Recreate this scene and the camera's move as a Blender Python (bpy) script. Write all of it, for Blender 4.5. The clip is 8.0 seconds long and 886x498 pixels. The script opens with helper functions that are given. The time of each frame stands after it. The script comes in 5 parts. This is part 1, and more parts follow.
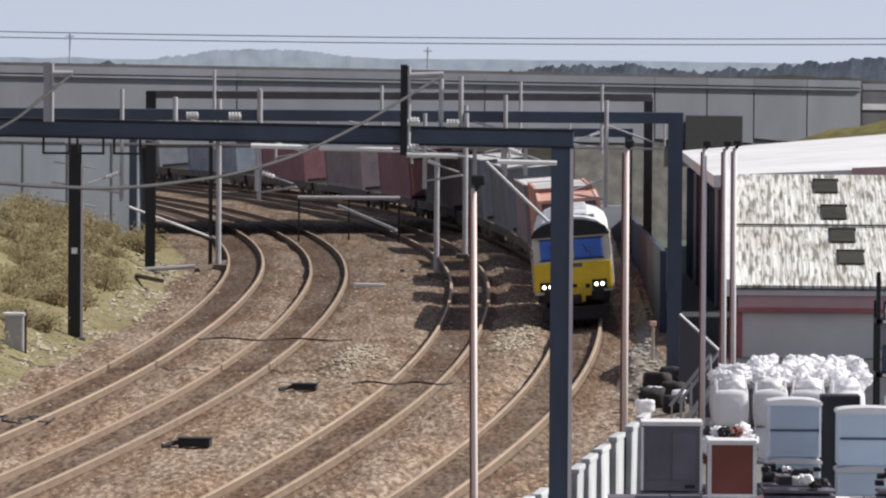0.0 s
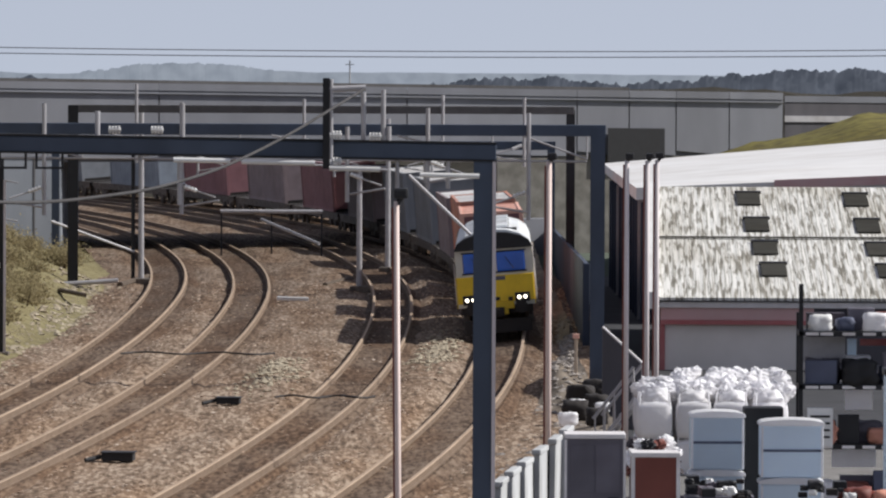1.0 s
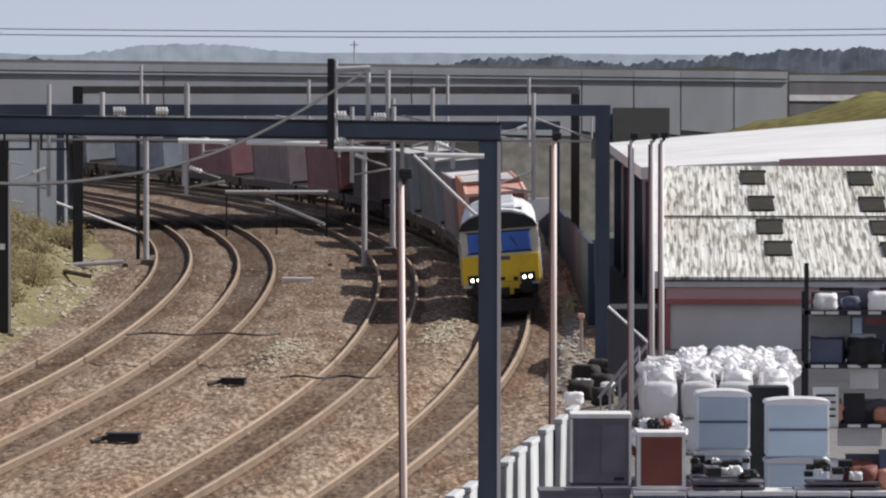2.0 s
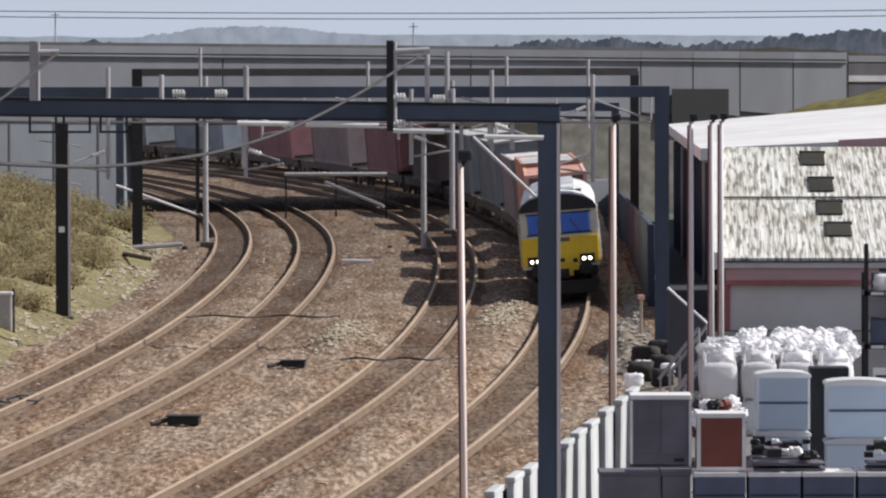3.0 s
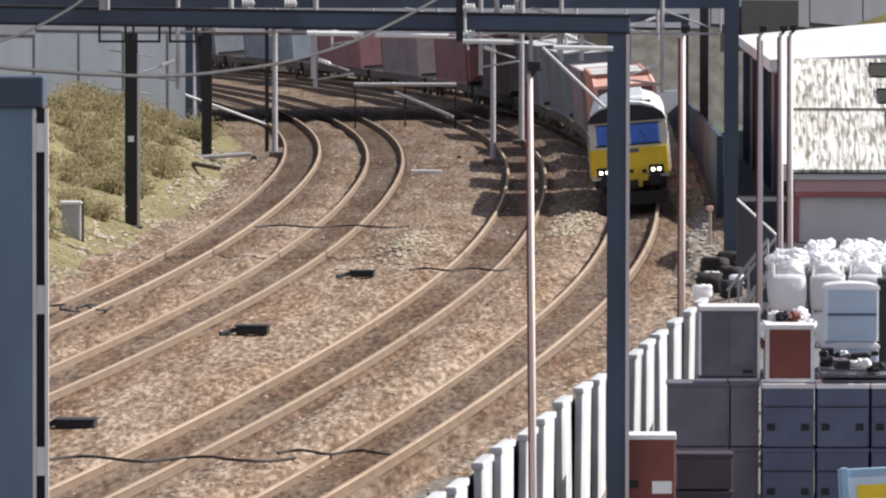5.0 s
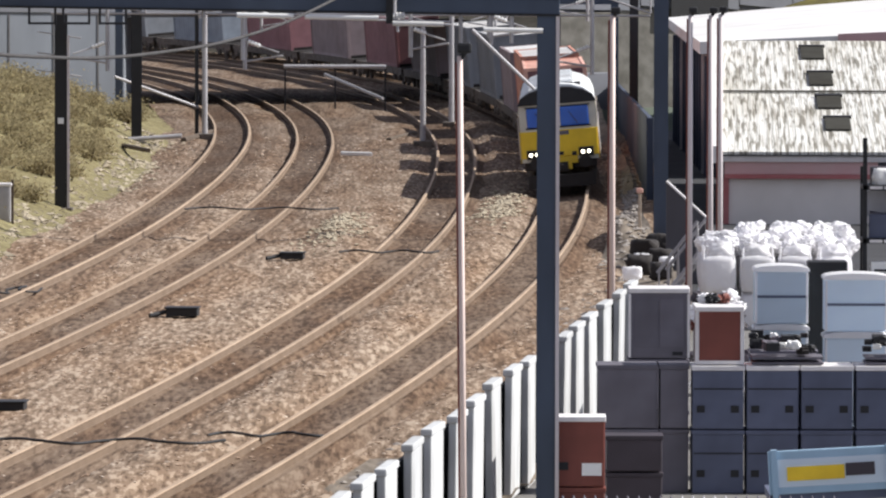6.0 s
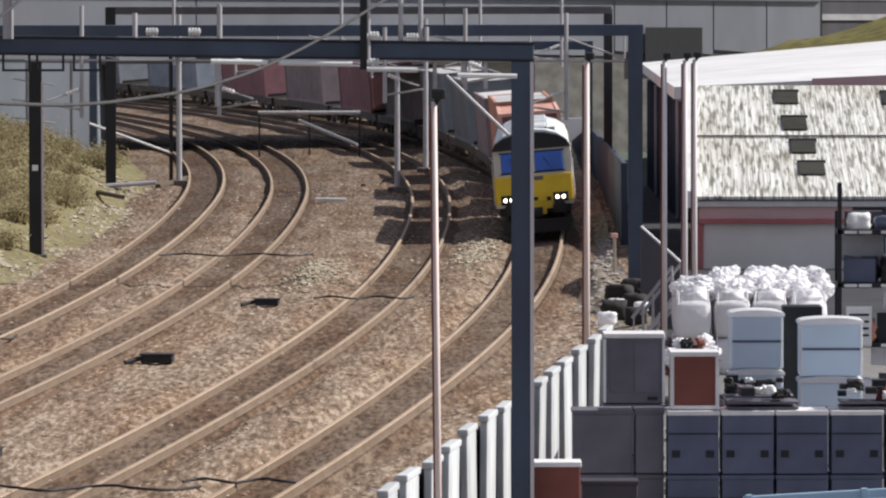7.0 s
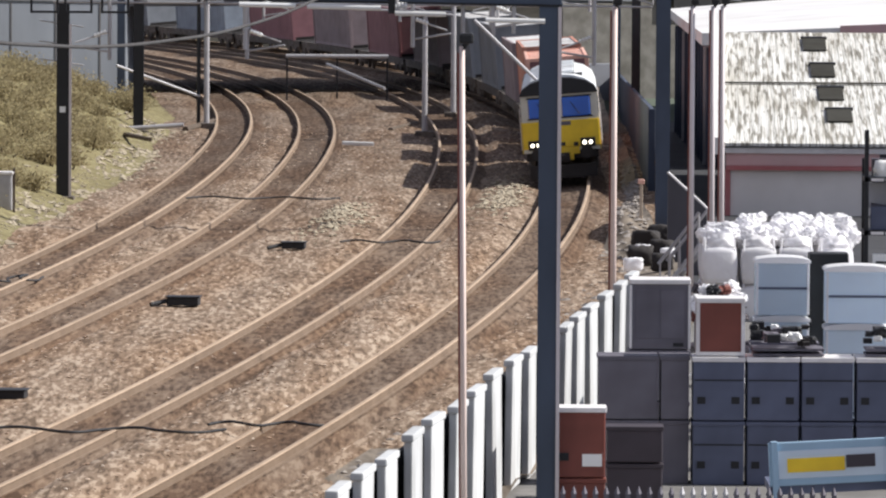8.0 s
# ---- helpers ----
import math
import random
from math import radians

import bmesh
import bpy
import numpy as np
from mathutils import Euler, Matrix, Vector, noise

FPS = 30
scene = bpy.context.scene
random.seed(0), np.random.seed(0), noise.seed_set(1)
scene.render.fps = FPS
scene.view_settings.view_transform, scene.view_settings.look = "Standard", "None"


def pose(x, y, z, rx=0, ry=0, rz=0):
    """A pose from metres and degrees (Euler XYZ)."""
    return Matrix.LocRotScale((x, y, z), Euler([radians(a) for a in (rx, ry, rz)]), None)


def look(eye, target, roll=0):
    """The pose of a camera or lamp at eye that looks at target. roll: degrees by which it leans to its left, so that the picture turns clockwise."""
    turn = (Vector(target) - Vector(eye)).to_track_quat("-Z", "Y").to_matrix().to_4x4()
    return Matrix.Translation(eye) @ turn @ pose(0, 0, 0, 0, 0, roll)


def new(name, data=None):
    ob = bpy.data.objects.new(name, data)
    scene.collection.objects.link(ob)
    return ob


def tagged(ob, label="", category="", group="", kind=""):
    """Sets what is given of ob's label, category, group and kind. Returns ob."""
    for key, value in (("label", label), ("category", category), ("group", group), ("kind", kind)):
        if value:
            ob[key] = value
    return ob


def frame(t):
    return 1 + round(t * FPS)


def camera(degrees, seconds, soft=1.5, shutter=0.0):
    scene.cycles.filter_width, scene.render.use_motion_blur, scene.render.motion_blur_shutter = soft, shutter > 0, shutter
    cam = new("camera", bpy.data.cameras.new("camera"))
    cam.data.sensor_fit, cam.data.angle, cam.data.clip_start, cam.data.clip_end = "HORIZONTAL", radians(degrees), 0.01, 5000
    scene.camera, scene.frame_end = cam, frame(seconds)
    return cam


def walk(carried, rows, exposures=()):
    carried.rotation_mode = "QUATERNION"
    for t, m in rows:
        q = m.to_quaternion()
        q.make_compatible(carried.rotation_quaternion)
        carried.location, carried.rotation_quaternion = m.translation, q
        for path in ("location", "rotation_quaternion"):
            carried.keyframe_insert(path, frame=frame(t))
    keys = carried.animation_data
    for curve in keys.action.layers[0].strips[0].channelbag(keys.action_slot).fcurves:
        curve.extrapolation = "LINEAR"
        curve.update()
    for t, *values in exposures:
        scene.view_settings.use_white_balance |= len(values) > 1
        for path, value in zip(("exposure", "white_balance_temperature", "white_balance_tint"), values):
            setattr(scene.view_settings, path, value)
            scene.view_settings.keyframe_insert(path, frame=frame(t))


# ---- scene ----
cam = camera(6.41, 8.0, soft=2.2)
EYE = 11.6
# seconds, yaw, pitch, roll in degrees: a long lens turned by hand on one spot
ROWS = [
    (0.0, 0.0, -1.8048, 0.40), (0.1, -0.3028, -1.8027, 0.40), (0.2, -0.6547, -1.7839, 0.40), (0.3, -0.7608, -1.7422, 0.40),
    (0.5, -0.7914, -1.7340, 0.41), (0.8, -0.6216, -1.7156, 0.30), (1.0, -0.5591, -1.7058, 0.24), (1.2, -0.5136, -1.6894, 0.18),
    (2.3, -0.4801, -1.8859, 0.0), (2.5, -0.3847, -1.8719, -0.07), (3.0, -0.0913, -1.9820, -0.10), (3.2, -0.0641, -2.2020, -0.20),
    (3.5, -0.0270, -2.4875, -0.34), (4.0, 0.0303, -2.6041, -0.36), (4.5, 0.3158, -2.5619, -0.17), (4.7, 0.3984, -2.5684, -0.02),
    (5.8, 0.3684, -2.8248, 0.16), (6.0, -0.0999, -2.7591, 0.10), (6.2, -0.2871, -2.6313, 0.04), (6.5, -0.3475, -2.4797, -0.05),
    (7.0, -0.2831, -2.4279, -0.07), (7.5, -0.2587, -2.4117, 0.01), (7.7, -0.2300, -2.4430, 0.07), (7.9, -0.1756, -2.6553, 0.25),
    (8.0, -0.0912, -2.8301, 0.34),
]
walk(cam, [(t, pose(0, 0, EYE, 90 + pitch, 0, yaw) @ pose(0, 0, 0, 0, 0, roll)) for t, yaw, pitch, roll in ROWS],
     exposures=[(0.0, 0.70), (0.5, 0.56), (1.2, 0.51), (2.5, 0.64), (3.0, 0.64), (3.5, 0.78), (4.0, 0.98), (4.7, 1.02), (6.0, 0.95), (7.0, 0.72), (7.5, 0.72), (8.0, 0.92)])

# ---- light ----
SUN_ELEVATION, SUN_X, SUN_Y = 39.0, 0.996, 0.087      # the sun stands square to the right
world = bpy.data.worlds.new("sky")
scene.world = world
world.use_nodes = True
sky = world.node_tree.nodes.new("ShaderNodeTexSky")
sky.sky_type, sky.sun_disc = "NISHITA", False
sky.sun_elevation, sky.sun_rotation = radians(SUN_ELEVATION), math.atan2(SUN_X, SUN_Y)
sky.air_density, sky.dust_density, sky.ozone_density = 1.0, 0.4, 4.0
# the land falls away ahead, so the view just under eye level still meets low sky
way, lift = world.node_tree.nodes.new("ShaderNodeTexCoord"), world.node_tree.nodes.new("ShaderNodeVectorMath")
lift.operation = "ADD"
lift.inputs[1].default_value = (0, 0, 0.17)
world.node_tree.links.new(way.outputs["Generated"], lift.inputs[0])
world.node_tree.links.new(lift.outputs[0], sky.inputs[0])
pale = world.node_tree.nodes.new("ShaderNodeHueSaturation")     # thin high cloud
pale.inputs["Hue"].default_value, pale.inputs["Saturation"].default_value = 0.52, 0.42
world.node_tree.links.new(sky.outputs[0], pale.inputs["Color"])
world.node_tree.links.new(pale.outputs[0], world.node_tree.nodes["Background"].inputs[0])
world.node_tree.nodes["Background"].inputs[1].default_value = 0.083
sun = new("sun", bpy.data.lights.new("sun", "SUN"))
sun.data.energy, sun.data.angle, sun.data.color = 3.5, radians(0.53), (1.0, 0.972, 0.94)
c = math.cos(radians(SUN_ELEVATION))
n = math.hypot(SUN_X, SUN_Y)
sun.matrix_world = look((60 * c * SUN_X / n, 60 * c * SUN_Y / n, 60 * math.sin(radians(SUN_ELEVATION))), (0, 0, 0))


# ---- materials ----
def surface(name, colour, rough=0.8, metal=0.0, other=None, fine=6.0, coarse=0.6, amount=0.35, bump=0.3, stretch=(1, 1, 1), dirt=0.25, contrast=0.15, spec=0.4, glow=0.0, through_light=0.0):
    """A worn surface: two colours mixed by fine and coarse noise, with relief and uneven gloss."""
    m = bpy.data.materials.new(name)
    m.use_nodes = True
    nt = m.node_tree
    node, link = nt.nodes.new, nt.links.new
    shade = nt.nodes["Principled BSDF"]
    place = node("ShaderNodeTexCoord")
    scale = node("ShaderNodeMapping")
    scale.inputs["Scale"].default_value = stretch
    link(place.outputs["Object"], scale.inputs[0])
    small, large = node("ShaderNodeTexNoise"), node("ShaderNodeTexNoise")
    for tex, s, d in ((small, fine, 5), (large, coarse, 3)):
        tex.inputs["Scale"].default_value, tex.inputs["Detail"].default_value = s, d
        link(scale.outputs[0], tex.inputs["Vector"])
    if other is None:
        other = tuple(v * 0.55 for v in colour)
    ramp = node("ShaderNodeMapRange")
    ramp.inputs[1].default_value, ramp.inputs[2].default_value = 0.5 - contrast, 0.5 + contrast
    link(small.outputs["Fac"], ramp.inputs[0])
    grain = node("ShaderNodeMath")
    grain.operation = "MULTIPLY"
    grain.inputs[1].default_value = amount
    link(ramp.outputs[0], grain.inputs[0])
    mix = node("ShaderNodeMixRGB")
    mix.inputs[1].default_value, mix.inputs[2].default_value = (*colour, 1), (*other, 1)
    link(grain.outputs[0], mix.inputs[0])
    patch = node("ShaderNodeMapRange")
    patch.inputs[1].default_value, patch.inputs[2].default_value = 0.42, 0.66
    patch.inputs[4].default_value = dirt
    link(large.outputs["Fac"], patch.inputs[0])
    stain = node("ShaderNodeMixRGB")
    stain.blend_type = "MULTIPLY"
    stain.inputs[2].default_value = (0.5, 0.44, 0.38, 1)
    link(patch.outputs[0], stain.inputs[0])
    link(mix.outputs[0], stain.inputs[1])
    tone = node("ShaderNodeObjectInfo")
    value = node("ShaderNodeMapRange")
    value.inputs[3].default_value, value.inputs[4].default_value = 0.88, 1.1
    link(tone.outputs["Random"], value.inputs[0])
    hue = node("ShaderNodeHueSaturation")
    link(value.outputs[0], hue.inputs["Value"])
    link(stain.outputs[0], hue.inputs["Color"])
    link(hue.outputs[0], shade.inputs["Base Color"])
    gloss = node("ShaderNodeMapRange")
    gloss.inputs[3].default_value, gloss.inputs[4].default_value = max(rough - 0.12, 0.05), min(rough + 0.12, 1)
    link(large.outputs["Fac"], gloss.inputs[0])
    link(gloss.outputs[0], shade.inputs["Roughness"])
    shade.inputs["Metallic"].default_value = metal
    shade.inputs["Specular IOR Level"].default_value = spec
    if bump:
        relief = node("ShaderNodeBump")
        relief.inputs["Strength"].default_value, relief.inputs["Distance"].default_value = bump, 0.05
        link(small.outputs["Fac"], relief.inputs["Height"])
        link(relief.outputs[0], shade.inputs["Normal"])
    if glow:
        nt.links.remove(shade.inputs["Base Color"].links[0])      # far distance: no own colour, haze painted as a glow
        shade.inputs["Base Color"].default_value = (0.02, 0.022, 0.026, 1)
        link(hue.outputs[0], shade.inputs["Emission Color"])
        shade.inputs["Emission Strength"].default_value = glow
    if through_light:
        leaf, both = node("ShaderNodeBsdfTranslucent"), node("ShaderNodeMixShader")
        link(hue.outputs[0], leaf.inputs[0])
        both.inputs[0].default_value = through_light
        link(shade.outputs[0], both.inputs[1])
        link(leaf.outputs[0], both.inputs[2])
        link(both.outputs[0], nt.nodes["Material Output"].inputs[0])
    return m


def lamp_glow(name, colour, power):
    m = bpy.data.materials.new(name)
    m.use_nodes = True
    s = m.node_tree.nodes["Principled BSDF"]
    s.inputs["Emission Color"].default_value, s.inputs["Emission Strength"].default_value = (*colour, 1), power
    return m


def stone_surface(name, dark, mid, pale, warm, fine=9.0):
    """Broken stone: dark gaps, mid and pale faces by fine noise, drifts of a warmer tint by coarse noise."""
    m = bpy.data.materials.new(name)
    m.use_nodes = True
    nt = m.node_tree
    node, link = nt.nodes.new, nt.links.new
    shade = nt.nodes["Principled BSDF"]
    place, scale = node("ShaderNodeTexCoord"), node("ShaderNodeMapping")
    scale.inputs["Scale"].default_value = (1, 0.11, 1)
    link(place.outputs["Object"], scale.inputs[0])
    small, large, patch = node("ShaderNodeTexNoise"), node("ShaderNodeTexNoise"), node("ShaderNodeTexNoise")
    for tex, s, d in ((small, fine, 4), (large, 0.55, 4), (patch, 1.7, 3)):
        tex.inputs["Scale"].default_value, tex.inputs["Detail"].default_value = s, d
        link(scale.outputs[0], tex.inputs["Vector"])
    small.inputs["Roughness"].default_value = 0.62
    shift = node("ShaderNodeMath")
    shift.operation = "MULTIPLY_ADD"
    shift.inputs[1].default_value = 0.34
    link(patch.outputs["Fac"], shift.inputs[0])
    link(small.outputs["Fac"], shift.inputs[2])
    ramp = node("ShaderNodeValToRGB")
    for i, (p, col) in enumerate(((0.57, dark), (0.63, mid), (0.70, mid), (0.78, pale))):
        e = ramp.color_ramp.elements[i] if i < 2 else ramp.color_ramp.elements.new(p)
        e.position, e.color = p, (*col, 1)
    link(shift.outputs[0], ramp.inputs[0])
    drift = node("ShaderNodeMapRange")
    drift.inputs[1].default_value, drift.inputs[2].default_value, drift.inputs[4].default_value = 0.42, 0.62, 0.85
    link(large.outputs["Fac"], drift.inputs[0])
    tint = node("ShaderNodeMixRGB")
    tint.blend_type = "MULTIPLY"
    tint.inputs[2].default_value = (*warm, 1)
    link(drift.outputs[0], tint.inputs[0])
    link(ramp.outputs[0], tint.inputs[1])
    # shade on the far stones is put into their colour, darker with distance
    axes, edge, far_part, toned = node("ShaderNodeSeparateXYZ"), node("ShaderNodeMath"), node("ShaderNodeMapRange"), node("ShaderNodeMixRGB")
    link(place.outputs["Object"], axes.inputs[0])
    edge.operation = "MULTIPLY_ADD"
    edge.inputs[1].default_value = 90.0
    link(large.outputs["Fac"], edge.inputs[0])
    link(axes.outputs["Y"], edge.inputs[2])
    far_part.inputs[1].default_value, far_part.inputs[2].default_value, far_part.inputs[4].default_value = 270.0, 360.0, 0.9
    link(edge.outputs[0], far_part.inputs[0])
    toned.blend_type = "MULTIPLY"
    toned.inputs[2].default_value = (0.62, 0.62, 0.64, 1)
    link(far_part.outputs[0], toned.inputs[0])
    link(tint.outputs[0], toned.inputs[1])
    link(toned.outputs[0], shade.inputs["Base Color"])
    shade.inputs["Roughness"].default_value, shade.inputs["Specular IOR Level"].default_value = 0.95, 0.1
    relief = node("ShaderNodeBump")
    relief.inputs["Strength"].default_value, relief.inputs["Distance"].default_value = 0.5, 0.05
    link(small.outputs["Fac"], relief.inputs["Height"])
    link(relief.outputs[0], shade.inputs["Normal"])
    return m


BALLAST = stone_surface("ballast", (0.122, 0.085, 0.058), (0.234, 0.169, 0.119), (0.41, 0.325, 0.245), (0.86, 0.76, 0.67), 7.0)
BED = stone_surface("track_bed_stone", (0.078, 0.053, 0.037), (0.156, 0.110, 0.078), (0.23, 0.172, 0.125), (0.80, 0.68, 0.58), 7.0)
RAIL = surface("rusty_rail", (0.40, 0.298, 0.212), 0.9, 0.0, other=(0.31, 0.225, 0.155), fine=1.2, coarse=0.2, amount=0.5, bump=0.1)
RAIL_SIDE = surface("rail_foot_grime", (0.20, 0.142, 0.098), 0.9, other=(0.12, 0.084, 0.058), fine=1.5, bump=0.2)
MEADOW = surface("embankment_grass", (0.23, 0.205, 0.065), 0.95, other=(0.085, 0.07, 0.035), fine=1.6, coarse=0.12, amount=0.8, bump=0.9, dirt=0.4, spec=0.1)
EARTH = surface("rough_ground", (0.29, 0.245, 0.195), 0.95, other=(0.10, 0.083, 0.065), stretch=(1, 0.15, 1), fine=3.5, coarse=0.12, amount=0.7, bump=0.8, dirt=0.35, spec=0.1)
GRASS = surface("dry_grass", (0.25, 0.22, 0.115), 0.95, other=(0.11, 0.092, 0.05), fine=3.0, coarse=0.2, amount=0.9, bump=0.9, dirt=0.3, spec=0.1)
FIELDS = surface("far_fields", (0.14, 0.16, 0.13), 0.95, other=(0.09, 0.11, 0.09), fine=0.02, coarse=0.004, bump=0, spec=0.0)
# haze is put into the hill and wood colours, which glow by themselves
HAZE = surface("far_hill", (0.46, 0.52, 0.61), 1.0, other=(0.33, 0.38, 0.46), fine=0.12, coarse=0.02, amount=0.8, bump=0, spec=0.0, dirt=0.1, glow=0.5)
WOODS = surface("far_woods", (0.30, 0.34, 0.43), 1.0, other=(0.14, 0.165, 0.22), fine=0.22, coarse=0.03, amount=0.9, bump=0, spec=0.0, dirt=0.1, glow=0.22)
LEAF = surface("shrub_leaf", (0.42, 0.36, 0.20), 0.8, other=(0.25, 0.205, 0.122), fine=1.2, coarse=0.35, amount=0.8, bump=0, dirt=0.3, spec=0.1, through_light=0.5)
BARK = surface("bark", (0.10, 0.075, 0.055), 0.95, fine=8, bump=0.6)
CONCRETE = surface("bridge_concrete", (0.215, 0.222, 0.245), 0.9, other=(0.165, 0.17, 0.19), fine=0.7, coarse=0.15, amount=0.5, bump=0.2, dirt=0.22, stretch=(1, 1, 0.35))
PALE_CONCRETE = surface("pale_concrete_panels", (0.225, 0.245, 0.275), 0.9, other=(0.17, 0.185, 0.21), fine=0.9, coarse=0.2, amount=0.5, bump=0.2, dirt=0.18, stretch=(1, 1, 0.3))
DARK_COPING = surface("dark_coping", (0.11, 0.105, 0.105), 0.8, fine=3)
STONE = surface("abutment_stone", (0.20, 0.19, 0.17), 0.95, other=(0.105, 0.10, 0.085), fine=1.5, coarse=0.4, amount=0.8, bump=0.6, dirt=0.5)
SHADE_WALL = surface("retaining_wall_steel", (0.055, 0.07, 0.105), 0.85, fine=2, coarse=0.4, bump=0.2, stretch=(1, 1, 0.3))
SLATE = surface("slate_blue_paint", (0.066, 0.088, 0.13), 0.55, other=(0.045, 0.06, 0.088), fine=2, coarse=0.5, bump=0.1, dirt=0.3, stretch=(1, 1, 0.4))
STEEL_BLUE = surface("weathered_steel_blue", (0.15, 0.225, 0.31), 0.6, other=(0.10, 0.155, 0.22), fine=1.5, coarse=0.4, bump=0.1, dirt=0.35, stretch=(1, 1, 0.4))
GALV = surface("galvanised_steel", (0.46, 0.45, 0.46), 0.6, 0.15, other=(0.31, 0.30, 0.31), fine=4, coarse=0.7, bump=0.08, dirt=0.3)
BLACK = surface("black_steel", (0.02, 0.02, 0.022), 0.6, fine=4, bump=0.1)
PALE_POLE = surface("pale_painted_pole", (0.80, 0.66, 0.60), 0.45, other=(0.62, 0.45, 0.38), fine=2, coarse=0.6, bump=0.06, stretch=(1, 1, 0.25))
WHITE_POLE = surface("white_painted_pole", (0.66, 0.60, 0.60), 0.5, fine=2, coarse=0.6, bump=0.06, stretch=(1, 1, 0.25), amount=0.2)
CERAMIC = surface("white_insulator", (0.82, 0.82, 0.80), 0.25, fine=5, amount=0.1, bump=0)
CABLE = surface("pale_cable", (0.085, 0.082, 0.082), 0.95, fine=3, bump=0.1, spec=0.05)
FENCE = surface("weathered_white_board", (0.57, 0.58, 0.58), 0.75, other=(0.34, 0.345, 0.34), fine=3.0, coarse=0.9, amount=0.6, bump=0.15, stretch=(1, 1, 0.3), dirt=0.25)
UNDERBRIDGE_DARK = surface("underbridge_dark", (0.055, 0.05, 0.04), 0.95, other=(0.03, 0.03, 0.025), fine=1.5, coarse=0.3, bump=0.6, spec=0.1)
FENCE_BACK = surface("fence_shade_board", (0.022, 0.022, 0.025), 0.85, fine=3, bump=0.3)
def streaked_sheet(name):
    """Old corrugated sheet: shade of the corrugations painted as thin dark streaks down the slope in broken lengths."""
    m = bpy.data.materials.new(name)
    m.use_nodes = True
    nt = m.node_tree
    node, link = nt.nodes.new, nt.links.new
    shade = nt.nodes["Principled BSDF"]
    place = node("ShaderNodeTexCoord")
    last = None
    for stretch, low, high, dark, power in (((9.5, 0.38, 1), 0.50, 0.60, (0.34, 0.32, 0.28), 0.9), ((22, 0.20, 1), 0.50, 0.60, (0.40, 0.38, 0.34), 0.8), ((0.45, 0.10, 1), 0.45, 0.70, (0.62, 0.58, 0.50), 0.6)):
        scale, tex, cut, mix = node("ShaderNodeMapping"), node("ShaderNodeTexNoise"), node("ShaderNodeMapRange"), node("ShaderNodeMixRGB")
        scale.inputs["Scale"].default_value = stretch
        tex.inputs["Scale"].default_value, tex.inputs["Detail"].default_value = 1.0, 3
        cut.inputs[1].default_value, cut.inputs[2].default_value, cut.inputs[4].default_value = low, high, power
        link(place.outputs["Object"], scale.inputs[0])
        link(scale.outputs[0], tex.inputs["Vector"])
        link(tex.outputs["Fac"], cut.inputs[0])
        mix.blend_type = "MULTIPLY"
        mix.inputs[1].default_value, mix.inputs[2].default_value = (0.68, 0.67, 0.63, 1), (*dark, 1)
        link(cut.outputs[0], mix.inputs[0])
        if last:
            link(last.outputs[0], mix.inputs[1])
        last = mix
    link(last.outputs[0], shade.inputs["Base Color"])
    shade.inputs["Roughness"].default_value, shade.inputs["Specular IOR Level"].default_value = 0.9, 0.2
    return m


ROOF = streaked_sheet("streaked_corrugated_sheet")
WHITE_SHEET = surface("white_roof_sheet", (0.72, 0.71, 0.69), 0.6, other=(0.60, 0.585, 0.56), fine=0.8, coarse=0.2, amount=0.4, bump=0.1)
DARK_RED = surface("dull_red_paint", (0.40, 0.12, 0.12), 0.7, other=(0.48, 0.22, 0.21), fine=1.5, coarse=0.4, amount=0.5, bump=0.1)
RED_TRIM = surface("faded_red_trim", (0.66, 0.40, 0.39), 0.7, other=(0.70, 0.52, 0.50), fine=1.5, coarse=0.4, amount=0.5, bump=0.1)
BEIGE = surface("beige_render", (0.78, 0.73, 0.68), 0.9, other=(0.66, 0.62, 0.57), fine=1.2, coarse=0.4, amount=0.4, bump=0.15)
CLADDING = surface("dark_side_cladding", (0.10, 0.095, 0.105), 0.8, other=(0.055, 0.052, 0.058), fine=1.2, coarse=0.4, stretch=(1, 1, 0.2), bump=0.2)
SKYLIGHT = surface("dirty_rooflight", (0.06, 0.058, 0.05), 0.9, spec=0.02, other=(0.03, 0.028, 0.025), fine=2, coarse=0.8, bump=0.1)
YARD = surface("yard_concrete", (0.20, 0.192, 0.18), 0.9, other=(0.12, 0.113, 0.106), fine=1.2, coarse=0.25, amount=0.6, bump=0.3)
# the sheds' shade on the ground is put into this dark colour
TARMAC = surface("shed_shade_tarmac", (0.05, 0.05, 0.053), 0.9, other=(0.028, 0.028, 0.03), fine=1.2, coarse=0.25, amount=0.6, bump=0.3)
BIN_SLATE = surface("slate_plastic", (0.118, 0.134, 0.20), 0.6, other=(0.083, 0.095, 0.145), fine=1.5, coarse=0.8, amount=0.4, bump=0.06, dirt=0.3)
BIN_PLUM = surface("plum_grey_board", (0.15, 0.14, 0.165), 0.75, other=(0.105, 0.098, 0.117), fine=1.5, coarse=0.8, amount=0.4, bump=0.1, dirt=0.3)
BIN_BROWN = surface("red_brown_plastic", (0.20, 0.058, 0.042), 0.6, other=(0.14, 0.045, 0.034), fine=1.5, coarse=0.8, amount=0.4, bump=0.06, dirt=0.3)
BIN_DARK = surface("dark_plum_plastic", (0.065, 0.053, 0.063), 0.6, other=(0.045, 0.038, 0.045), fine=1.5, coarse=0.8, amount=0.4, bump=0.06)
PALE_TRIM = surface("pale_rim", (0.84, 0.81, 0.80), 0.6, fine=3, amount=0.3, bump=0.1)
